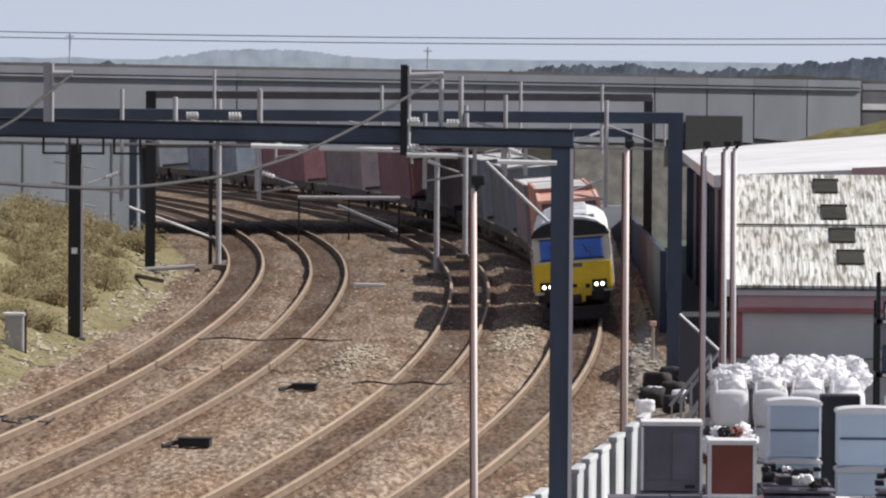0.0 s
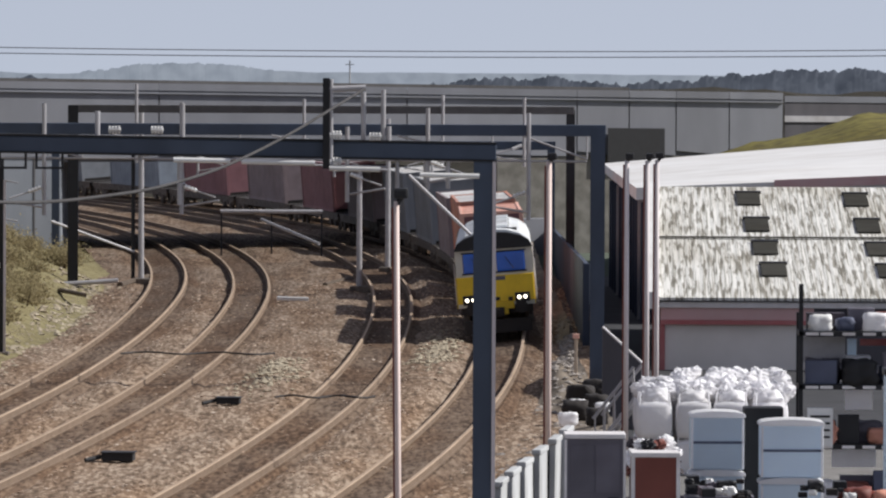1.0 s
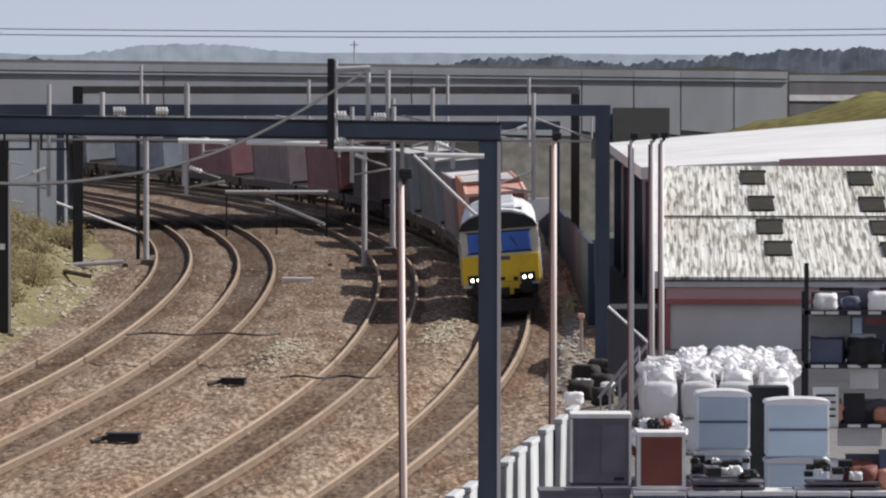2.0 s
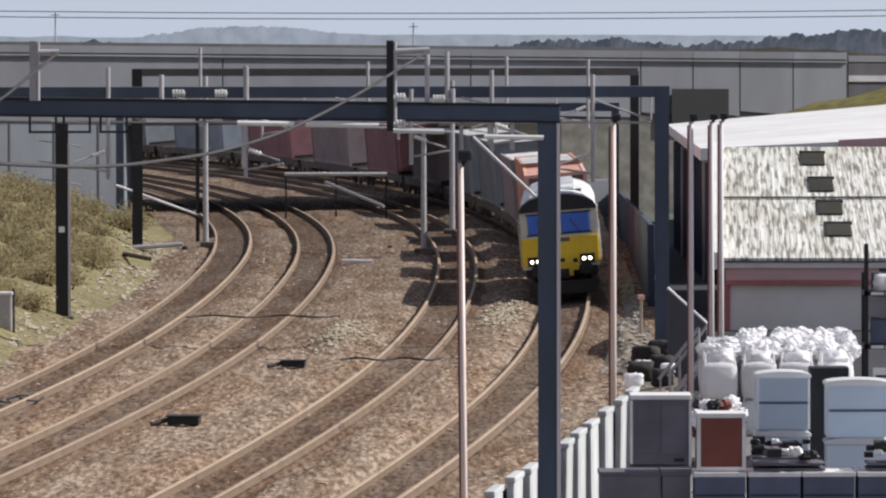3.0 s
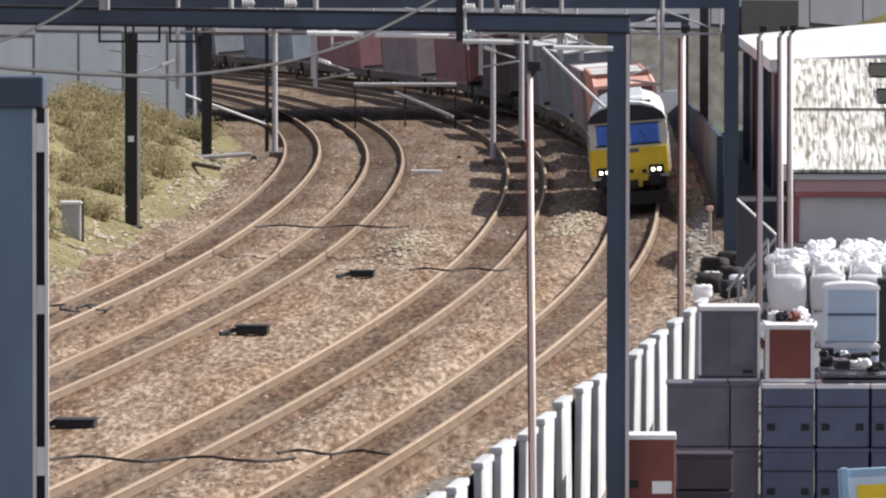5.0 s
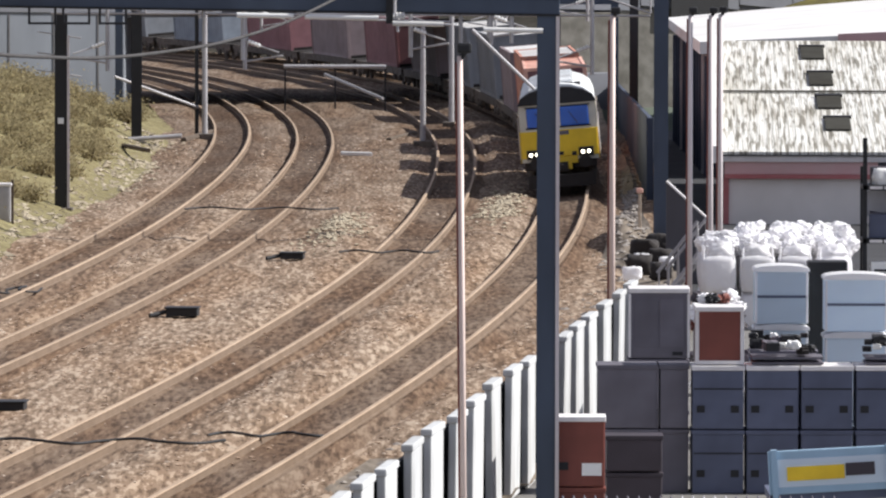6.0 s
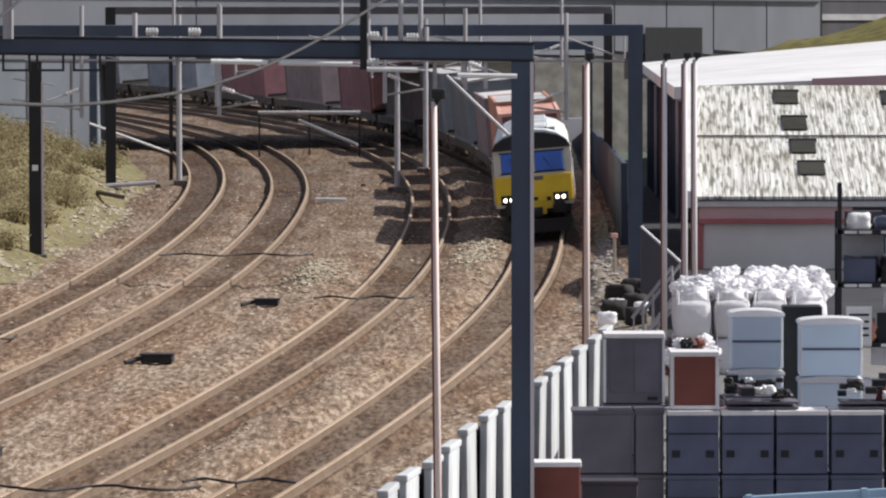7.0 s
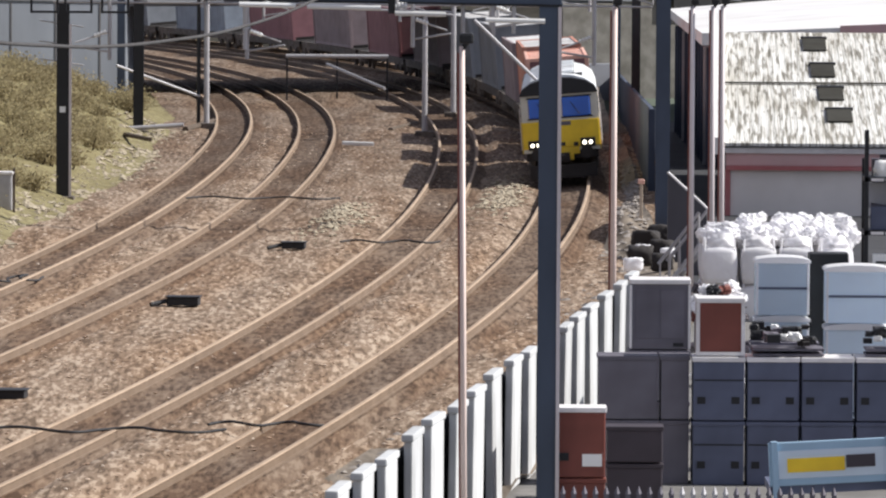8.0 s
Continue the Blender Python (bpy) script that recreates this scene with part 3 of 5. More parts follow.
part("approach_rail", along_bridge(21.6, 61.18, 0.25, 0.85, 7.1, 7.41, 6.6, 6.91), CONCRETE, bridge, "pale rail along the approach wall")
part("approach_band", along_bridge(21.6, 61.18, 0.2, 0.3, 6.08, 6.39, 5.67, 5.99), GALV, bridge, "grey band along the approach wall")

# pale guard rail beyond the bridge opening
guard = thing("guard_rail", "pale horizontal guard rail beside the far tracks", "guard rail")
part("rail", tube(fresh(), (-7.07, 384, 1.95), (-2.1, 384, 1.95), 0.1), GALV, guard)
for i in range(3):
    part("post", box(fresh(), -7.05 + i * 2.43, -6.97 + i * 2.43, 383.95, 384.05, -0.4, 1.9), BLACK, guard)

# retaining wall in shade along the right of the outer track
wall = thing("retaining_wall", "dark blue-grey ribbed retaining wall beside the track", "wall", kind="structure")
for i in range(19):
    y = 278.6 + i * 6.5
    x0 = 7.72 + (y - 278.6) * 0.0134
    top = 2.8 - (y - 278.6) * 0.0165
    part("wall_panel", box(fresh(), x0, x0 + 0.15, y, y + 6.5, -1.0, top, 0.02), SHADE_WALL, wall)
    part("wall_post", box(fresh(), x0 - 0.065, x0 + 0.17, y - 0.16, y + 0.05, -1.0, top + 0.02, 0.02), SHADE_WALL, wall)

# unseen slope added to close the line behind the bridge, dark for the shade there
verts = []
for j in range(12):
    for i in range(41):
        x = -70 + i * 3.0
        y = 505 - 0.35 * (x + 20) + j * 3
        verts.append((x, y + noise.noise((x * 0.3, j, 2)), -0.6 + min(7.0, j * 0.8) + 0.7 * noise.noise((x * 0.5, j * 0.6, 4))))
faces = [(j * 41 + i, j * 41 + i + 1, (j + 1) * 41 + i + 1, (j + 1) * 41 + i) for j in range(11) for i in range(40)]
me = bpy.data.meshes.new("cutting_slope")
me.from_pydata(verts, [], faces)
me.materials.append(UNDERBRIDGE_DARK)
tagged(new("cutting_slope", me), "dark added slope that closes the view beyond the bridge", "cutting", "", "structure")

# grass embankment beyond the sheds
verts = []
for j in range(20):
    y = 302 + j * 4
    for i in range(72):
        x = 11.5 + i * 0.5
        verts.append((x * 1.12, y * 1.12, -1.39 + 1.12 * max(-0.5, min(7.3, 4.85 + (x - 12.2) * 0.27) - max(0, y - 338) * 0.25 - max(0, 338 - y) * 0.07) + 0.25 * noise.noise((x * 0.6, y * 0.2, 9)) + 0.14 * noise.noise((x * 1.9, y * 0.5, 4))))
faces = [(j * 72 + i, j * 72 + i + 1, (j + 1) * 72 + i + 1, (j + 1) * 72 + i) for j in range(19) for i in range(71)]
me = bpy.data.meshes.new("embankment")
me.from_pydata(verts, [], faces)
for p in me.polygons:
    p.use_smooth = True
me.materials.append(MEADOW)
tagged(new("embankment", me), "sunlit yellow-green grass embankment beside the bridge", "embankment", "", "structure")

def cable(name, points, r, label, category="cable"):
    cu = bpy.data.curves.new(name, "CURVE")
    cu.dimensions, cu.bevel_depth, cu.bevel_resolution, cu.resolution_u = "3D", r, 2, 8
    sp = cu.splines.new("BEZIER")
    sp.bezier_points.add(len(points) - 1)
    for b, p in zip(sp.bezier_points, points):
        b.co, b.handle_left_type, b.handle_right_type = p, "AUTO", "AUTO"
    cu.materials.append(CABLE)
    return tagged(new(name, cu), label, category)


# ---- the far distance ----
def ridge(name, x0, x1, y, base, top, seed, material, label, steps=90, rough=1.0, thick=60):
    bm = fresh()
    rings = []
    for i in range(steps + 1):
        t = i / steps
        x = x0 + t * (x1 - x0)
        z = base + (top - base) * (math.sin(math.pi * t) ** 0.7) + rough * noise.noise((t * 9, seed, 0)) + 0.6 * rough * noise.noise((t * 37, seed, 2)) + 0.45 * rough * noise.noise((t * 110, seed, 5))
        z = max(z, base)
        rings.append([bm.verts.new(p) for p in ((x, y - thick, base - 25), (x, y, z), (x, y + thick, base - 25))])
    for p, q in zip(rings, rings[1:]):
        for i in range(2):
            bm.faces.new((p[i], p[i + 1], q[i + 1], q[i]))
    return solid(name, bm, material, label, "hill", kind="structure", smooth=True)


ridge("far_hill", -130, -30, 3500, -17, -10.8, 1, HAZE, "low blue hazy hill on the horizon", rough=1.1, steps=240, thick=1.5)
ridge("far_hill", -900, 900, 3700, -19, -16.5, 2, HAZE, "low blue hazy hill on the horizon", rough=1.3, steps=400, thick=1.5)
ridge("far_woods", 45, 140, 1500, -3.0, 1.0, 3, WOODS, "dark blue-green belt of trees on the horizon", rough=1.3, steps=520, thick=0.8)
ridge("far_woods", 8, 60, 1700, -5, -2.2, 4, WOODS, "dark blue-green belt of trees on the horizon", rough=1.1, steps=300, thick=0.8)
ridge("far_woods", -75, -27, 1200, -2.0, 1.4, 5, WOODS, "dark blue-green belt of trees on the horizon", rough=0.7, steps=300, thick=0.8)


def power_line(z0, z1, label):
    return cable("power_line", [(x, 900, z0 + (z1 - z0) * (x + 120) / 240 + 0.00012 * (x + 5) ** 2) for x in range(-120, 121, 20)], 0.05, label, "power line")


power_line(7.55, 7.0, "thin grey overhead power line far across the fields")
power_line(6.9, 6.35, "thin grey overhead power line far across the fields")
for x, y, z in ((-42.6, 900, 7.6), (-1.9, 900, 6.2)):
    pylon = thing("power_pole", "slim grey distant power line pole", "pole", pose(x, y, 0), group="power line poles")
    part("pole", tube(fresh(), (0, 0, -7), (0, 0, z), 0.12, 0.08), GALV, pylon)
    part("crossarm", box(fresh(), -0.5, 0.5, -0.08, 0.08, z - 0.5, z - 0.4), GALV, pylon)


# ---- overhead line structures ----
def insulator(bm, a, b, r=0.07):
    a, b = Vector(a), Vector(b)
    for i in range(4):
        tube(bm, a + (b - a) * (i + 0.1) / 4, a + (b - a) * (i + 0.75) / 4, r, sides=8)
    return tube(bm, a, b, r * 0.45, sides=6)


def drop_tube(parent, x, y, top, low, arm=1.1, turn=1):
    """A pale hanging tube with its registration arm and insulator."""
    p = part("drop_tube", tube(fresh(), (x, y, top), (x, y, low), 0.07), GALV, parent, "pale grey hanging tube")
    part("registration_arm", tube(tube(fresh(), (x, y, low + 0.25), (x + turn * arm, y - 0.3, low + 0.45), 0.035), (x, y, low + 0.9), (x + turn * arm * 0.9, y - 0.3, low + 0.55), 0.03), GALV, p)
    part("insulator", insulator(fresh(), (x + turn * 0.1, y - 0.1, low + 0.9), (x + turn * 0.5, y - 0.15, low + 0.75)), CERAMIC, p, "white ribbed insulator")
    return p


# near portal
portal = thing("overhead_portal", "slate-blue steel portal gantry spanning the tracks", "gantry", group="overhead gantries")
part("post", h_section(fresh(), (2.07, 140, -0.2), (2.07, 140, 9.25), 0.33, 0.33), SLATE, portal)
# sunlight on the flange edge is painted as a white strip
part("post_edge", box(fresh(), 2.235, 2.30, 139.8, 139.86, -0.2, 9.0), WHITE_POLE, portal, "pale strip for the sunlit flange edge")
part("beam", box(fresh(), -14.0, 2.3, 139.82, 140.18, -0.14, 0.16, 0.02), SLATE, portal).matrix_local = pose(0, 0, 9.155, 0, 0.8, 0)
part("top_flange", box(fresh(), -14.0, 2.3, 139.8, 140.2, 0.162, 0.2), BLACK, portal, "dark upper flange of the beam").matrix_local = pose(0, 0, 9.155, 0, 0.8, 0)
bm = fresh()
v = [bm.verts.new(p) for p in ((-14.0, 139.8, 9.21), (-14.0, 139.8, 9.25), (2.3, 139.8, 8.98), (2.3, 139.8, 9.02), (-14.0, 140.2, 9.21), (-14.0, 140.2, 9.25), (2.3, 140.2, 8.98), (2.3, 140.2, 9.02))]
for f in ((0, 2, 3, 1), (4, 5, 7, 6), (0, 1, 5, 4), (2, 6, 7, 3), (1, 3, 7, 5), (0, 4, 6, 2)):
    bm.faces.new([v[i] for i in f])
part("bottom_flange", bm, BLACK, portal, "dark lower flange of the beam")
part("post", h_section(fresh(), (-13.6, 140, -0.2), (-13.6, 140, 9.4), 0.33, 0.33), SLATE, portal)
for x, top, low, tip, dip in ((-0.71, 10.45, 8.85, 0.7, 0.17), (-7.01, 10.45, 9.4, 0.45, 0.2)):
    up = part("upright", h_section(fresh(), (x, 139.7, low), (x, 139.7, top), 0.12, 0.12, 0.02), GALV if x < -5 else BLACK, portal)
    part("side_strip", tube(fresh(), (x + 0.09, 139.68, low), (x + 0.09, 139.68, top - 0.02), 0.035), GALV, up)
    part("top_arm", tube(fresh(), (x, 139.7, top - 0.2), (x + tip, 139.7, top - dip), 0.055), GALV, up, "pale grey arm that holds the feeder cable")
for x in (-7.1, -6.5, -5.85):
    fr = fresh()
    for x0, x1, z0, z1 in ((x, x + 0.5, 8.82, 8.86), (x, x + 0.04, 8.85, 9.15), (x + 0.46, x + 0.5, 8.85, 9.15)):
        box(fr, x0, x1, 139.9, 140.0, z0, z1)
    part("hanger_frame", fr, BLACK, portal)
for x, low in ((-3.3, 8.2), (-4.0, 8.95), (0.55, 8.5), (1.45, 8.5), (1.05, 8.6)):
    part("hanger_tube", tube(fresh(), (x, 139.9, 9.2), (x, 139.9, low), 0.04), GALV, portal)
for x0, x1, z in ((-3.4, -2.4, 9.0), (-2.2, -0.9, 8.97), (-0.65, 0.25, 8.86), (0.95, 2.0, 8.75)):
    part("cross_tube", tube(fresh(), (x0, 139.6, z), (x1, 139.6, z - 0.02), 0.045), CERAMIC, portal, "white insulated cross tube")
part("stay", tube(fresh(), (0.75, 139.5, 8.75), (1.85, 139.5, 7.7), 0.03), GALV, portal, "pale diagonal stay")
for x, z in ((-4.45, 9.52), (-3.7, 9.52), (-0.55, 9.45), (-0.55, 8.98), (0.15, 9.42)):
    part("insulator", insulator(fresh(), (x - 0.1, 139.7, z), (x + 0.12, 139.7, z)), CERAMIC, portal, "white ribbed insulator")
for x, low, top in ((-4.75, 9.4, 9.85), (-3.25, 9.4, 9.98), (0.3, 9.3, 10.25), (0.4, 9.35, 9.6), (-0.05, 9.3, 10.2)):
    part("stub_post", tube(fresh(), (x, 139.9, low), (x, 139.9, top), 0.045), GALV, portal)

# middle portal
portal = thing("overhead_portal", "slate-blue steel portal gantry spanning the tracks", "gantry", group="overhead gantries")
part("post", h_section(fresh(), (7.35, 251, -1.0), (7.35, 251, 8.0), 0.45, 0.45), SLATE, portal)
part("post", h_section(fresh(), (-17.5, 251, 0), (-17.5, 251, 8.1), 0.45, 0.45), SLATE, portal)
part("beam", box(fresh(), -17.6, 7.6, 250.8, 251.2, 7.72, 8.08, 0.02), SLATE, portal)
for x, low, top, turn in ((-10.2, 5.15, 8.7, -1), (-5.85, 5.2, 8.75, 1), (5.15, 5.05, 8.45, -1), (-0.6, 5.6, 8.0, 1), (1.95, 6.0, 8.6, 1)):
    drop_tube(portal, x, 250.7, top, low, 1.2, turn)
for x0, x1 in ((-12, -9), (-8, -4), (-3, 0.5), (1, 4), (5, 7)):
    part("lattice", tube(fresh(), (x0, 250.7, 7.72), (x1, 250.7, 7.0), 0.03), GALV, portal)
    part("lattice", tube(fresh(), (x1, 250.7, 7.72), (x1, 250.7, 7.0), 0.03), GALV, portal)
part("lower_rod", tube(fresh(), (-12, 250.7, 6.98), (7, 250.7, 6.92), 0.035), GALV, portal)

# far portal
portal = thing("overhead_portal", "dark steel portal gantry in front of the bridge", "gantry", group="overhead gantries")
part("post", h_section(fresh(), (-12.26, 331, -0.2), (-12.26, 331, 7.7), 0.42, 0.42), BLACK, portal)
part("post", h_section(fresh(), (8.55, 331, -0.2), (8.55, 331, 7.6), 0.36, 0.36), BLACK, portal)
part("beam", box(fresh(), -12.4, 8.7, 330.8, 331.2, 7.4, 7.72, 0.02), DARK_COPING, portal)
for x, low, top, turn in ((-9.6, 5.3, 8.6, 1), (-2.6, 5.4, 8.0, 1), (3.2, 5.3, 8.2, -1), (6.6, 5.2, 8.1, -1)):
    drop_tube(portal, x, 330.6, top, low, 1.4, turn)

# second far portal, under the bridge's edge
portal = thing("overhead_portal", "dark steel portal gantry in front of the bridge", "gantry", group="overhead gantries")
part("post", h_section(fresh(), (-14.6, 372, -0.2), (-14.6, 372, 5.6), 0.35, 0.35), SLATE, portal)
part("post", h_section(fresh(), (8.7, 372, -0.2), (8.7, 372, 5.6), 0.35, 0.35), SLATE, portal)
part("beam", box(fresh(), -14.8, 8.9, 371.8, 372.2, 5.2, 5.6, 0.02), SLATE, portal)
for x, turn in ((-7.9, 1), (-1.5, 1), (3.1, -1)):
    drop_tube(portal, x, 371.6, 5.4, 3.9, 1.3, turn)


def ground_mast(x, y, top, material, label, wide=0.3, round_mast=False):
    mast = thing("overhead_mast", label, "mast", pose(x, y, 0), group="overhead line masts")
    if round_mast:
        part("mast", tube(fresh(), (0, 0, -0.3), (0, 0, top), 0.13, 0.11), material, mast, smooth=False)
    else:
        part("mast", h_section(fresh(), (0, 0, -0.3), (0, 0, top), wide, wide), material, mast)
    part("base", box(fresh(), -0.4, 0.4, -0.4, 0.4, -0.4, 0.05, 0.04), BOGIE, mast, "dark stained footing")
    return mast


m = ground_mast(-12.51, 268.6, 6.6, BLACK, "black steel mast with a pale edge beside the bank", 0.42)
part("edge_strip", box(fresh(), 0.215, 0.30, -0.24, -0.2, 0, 5.9), WHITE_POLE, m, "pale strip down the mast's right edge")
for z in (5.9, 5.2, 4.6):
    part("bracket", tube(fresh(), (-0.8, -0.1, z + 0.12), (0.7, -0.1, z - 0.1), 0.025), GALV, m)
part("plate", box(fresh(), -0.1, 0.1, -0.26, -0.235, 2.9, 3.1), CERAMIC, m, "small white plate")
m = ground_mast(-9.76, 343.5, 7.6, GALV, "pale grey round mast beside the far curve", round_mast=True)
part("side_post", tube(fresh(), (-0.35, 0.1, -0.2), (-0.35, 0.1, 5.4), 0.09), BLACK, m)
part("stay", tube(fresh(), (-3.8, -3, 2.6), (-0.3, 0, 1.2), 0.06), GALV, m, "pale diagonal stay")
m = ground_mast(-0.28, 334.8, 5.1, GALV, "pale grey round mast between the tracks", round_mast=True)
part("cap_arm", tube(fresh(), (0, 0, 5.05), (1.2, -0.1, 4.95), 0.06), GALV, m)
part("stay", tube(fresh(), (-4.2, 4, 2.75), (-1.7, 1, 1.8), 0.07), GALV, m, "pale diagonal stay")
m = ground_mast(1.0, 360, 6.8, GALV, "pale grey round mast under the bridge", round_mast=True)
part("cap_arm", tube(fresh(), (0, 0, 4.6), (-4.6, -0.1, 4.7), 0.05), GALV, m)

# the thick feeder cable that sags towards the camera's side
pts = ((-0.03, 139.7, 10.26), (-1.72, 130, 9.36), (-2.9, 121, 9.0), (-3.91, 113, 8.95), (-4.51, 108, 9.0), (-5.04, 103, 9.13), (-5.49, 98, 9.29), (-5.95, 92, 9.5), (-6.6, 80, 10.0))


cable("feeder_cable", pts, 0.025, "thick pale grey sagging feeder cable")
cable("feeder_cable", ((-6.56, 139.7, 10.25), (-6.9, 137, 9.9), (-7.3, 134, 9.5), (-8.6, 120, 8.9)), 0.025, "thick pale grey sagging feeder cable")

# tall lattice-edged column close to the camera
col = thing("steel_column", "slate-blue steel column with a slotted edge, white as sunlit", "column", pose(-6.30, 110, 0))
part("body", box(fresh(), -1.1, -0.17, -0.35, 0.35, -0.3, 8.52, 0.02), STEEL_BLUE, col)
part("cap", box(fresh(), -1.3, -0.02, -0.45, 0.45, 8.52, 8.95, 0.03), SLATE, col, "dark steel cap beam")
part("slot_back", box(fresh(), -0.17, 0.0, -0.25, 0.30, -0.3, 8.5), BLACK, col)
# sunlight on the slotted edge is put in as white strips and plates
for x in (-0.155, 0.015):
    part("flange", box(fresh(), x - 0.025, x + 0.025, -0.36, -0.25, -0.3, 8.5), CERAMIC, col, "flange strip, white for the sun on it")
for i in range(4):
    z = 8.1 - 2.25 * i
    part("batten_plate", box(fresh(), -0.13, -0.01, -0.35, -0.26, z - 0.2, z + 0.2, 0.01), CERAMIC, col, "batten plate, white for the sun on it")

# slender painted poles
def lamp_pole(x, y, top, r, material, label, head=True, lean=0.0):
    p = thing("lamp_pole", label, "lamp pole", pose(x, y, 0), group="yard poles")
    part("pole", tube(fresh(), (lean, 0, -0.3), (0, 0, top), r, r * 0.85, 12), material, p, smooth=True)
    # brown strip added for the pole's side away from the sun
    part("conduit", tube(fresh(), (lean - r * 1.15, 0.02, -0.3), (-r * 1.05, 0.02, top - 0.1), r * 0.4, r * 0.4), BIN_BROWN, p, "brown strip for the pole's shaded side")
    if head:
        part("lamp_head", box(fresh(), -0.04, 0.18, -0.15, 0.1, top + 0.04, top + 0.2, 0.04), BLACK, p, "dark floodlight head")
        part("bracket", tube(fresh(), (0, 0, top - 0.05), (0.15, 0, top + 0.15), 0.04), BLACK, p)
    return p


lamp_pole(0.46, 120, 8.75, 0.05, PALE_POLE, "slim pale pink painted pole with a dark lamp bracket", lean=0.09)
lamp_pole(4.28, 185, 8.15, 0.075, PALE_POLE, "slim pale pink painted pole with a dark floodlight")
for x, y in ((6.76, 205), (7.29, 205), (7.58, 206)):
    lamp_pole(x, y, 7.8, 0.07, WHITE_POLE, "slim white painted yard pole with a dark lamp")

# pale concrete beam lying beside the second track
solid("concrete_beam", box(fresh(), -0.64, 0.64, -0.3, 0.3, 0, 0.14, 0.02), CERAMIC, "short pale concrete beam lying on the ballast", "beam", pose(-2.98, 322.3, -0.12, 0, 1.5, 2))

# black boxes on the ballast
for x, y, a, b in ((-4.08, 236.5, 0.68, 0.18), (-6.43, 206.3, 0.82, 0.21), (-9.13, 170.5, 0.85, 0.17)):
    t = thing("trackside_box", "low black trackside box lying on the ballast", "trackside box", pose(x, y, -0.1, 0, 0, -4), group="black boxes on the ballast")
    part("body", box(fresh(), -a / 2, a / 2, -0.4, 0.3, 0.0, b, 0.02), BLACK, t)
    part("lid", box(fresh(), -a / 2 - 0.04, a / 2 + 0.04, -0.45, 0.35, b, b + 0.03, 0.01), BLACK, t)
    part("cable_end", tube(fresh(), (-a / 2, -0.3, 0.12), (-a / 2 - 0.4, -0.6, 0.03), 0.06), BLACK, t)


def relay_cabinet(x, y):
    c = thing("relay_cabinet", "small grey trackside cabinet standing on the bank", "cabinet", pose(x, y, bank_height(x, y) - 0.1))
    part("body", box(fresh(), -0.3, 0.3, -0.25, 0.25, 0, 1.15, 0.02), GALV, c)
    part("roof", box(fresh(), -0.35, 0.35, -0.3, 0.3, 1.15, 1.24, 0.02), PALE_TRIM, c, "pale weathered lid")
    part("door", box(fresh(), -0.25, 0.25, -0.275, -0.252, 0.1, 1.05, 0.01), GALV, c)
    part("post", box(fresh(), 0.32, 0.4, -0.05, 0.05, -0.2, 1.35), BARK, c, "dark timber post")


relay_cabinet(-13.7, 253)
for x, y, x1, y1, r in ((-10.5, 338, -9.6, 349, 0.13), (-1.75, 340, -0.65, 349, 0.12), (-12.3, 318, -11.1, 312.5, 0.10)):
    z = max(bank_height(x, y), -0.2) if x < -5 else -0.2
    solid("sleeper_end", tube(fresh(), (x, y, z + r * 0.8), (x1, y1, z + r * 0.8), r, r * 0.9, 7), BARK, "dark timber baulk lying on the ballast", "timber", group="timbers beside the line")
pipe = thing("drain_pipe", "pale concrete pipe lying beside the gantry post", "pipe")
z = bank_height(-12.0, 329)
part("pipe", tube(fresh(), (-12.9, 329, z + 0.12), (-10.3, 329, z + 0.3), 0.1, sides=9), GALV, pipe)
# dark block stands in for the shade of the gap beneath the pipe
part("pipe_block", box(fresh(), -12.7, -11.9, 328.7, 329.3, z - 0.3, z + 0.06, 0.02), UNDER, pipe, "dark block for the shaded gap under the pipe")


def track_cable(y, a, b, wobble):
    pts = []
    for i in range(9):
        u = a + (b - a) * i / 8
        pts.append((u + line_x(y), y + wobble * math.sin(i * 1.7), 0.03 + 0.05 * math.sin(i * 2.3) ** 2))
    ob = cable("track_cable", pts, 0.03, "thin dark cable lying across the tracks")
    ob.data.materials[0] = BLACK


for y, a, b, w in ((268, -7.6, -2.4, 0.6), (216, -9.2, -7.4, 1.2), (159, -1.0, 4.0, 0.6), (161, 3.4, 6.0, 0.4), (238, -0.8, 2.2, 0.5)):
    track_cable(y, a, b, w)

# ---- freight train on the outer track ----
FRONT = 282.0
LEAN = -4.6      # the canted curve leans the train inwards
CENTRE = [spot(3, y) for y in np.arange(200.0, 545.0, 0.5)]
RUN = np.concatenate([[0], np.cumsum([math.dist(a, b) for a, b in zip(CENTRE, CENTRE[1:])])])
RUN -= np.interp(FRONT, [p[1] for p in CENTRE], RUN)


def on_track(s):
    return Vector((float(np.interp(s, RUN, [p[0] for p in CENTRE])), float(np.interp(s, RUN, [p[1] for p in CENTRE])), 0))


def seat(s0, s1):
    """The pose of a vehicle whose nose is at s0 and tail at s1 along the outer track; its local y runs from nose to tail."""
    inset = (s1 - s0) * 0.18
    a, b = on_track(s0 + inset), on_track(s1 - inset)
    d = (b - a).normalized()
    mid = (a + b) / 2
    yaw = math.degrees(math.atan2(-d.x, d.y))
    return Matrix.Translation(mid - d * ((s1 - s0) / 2) + Vector((-0.12, 0, 0.07))) @ pose(0, 0, 0, 0, 0, yaw) @ pose(0, 0, 0, 0, LEAN, 0)


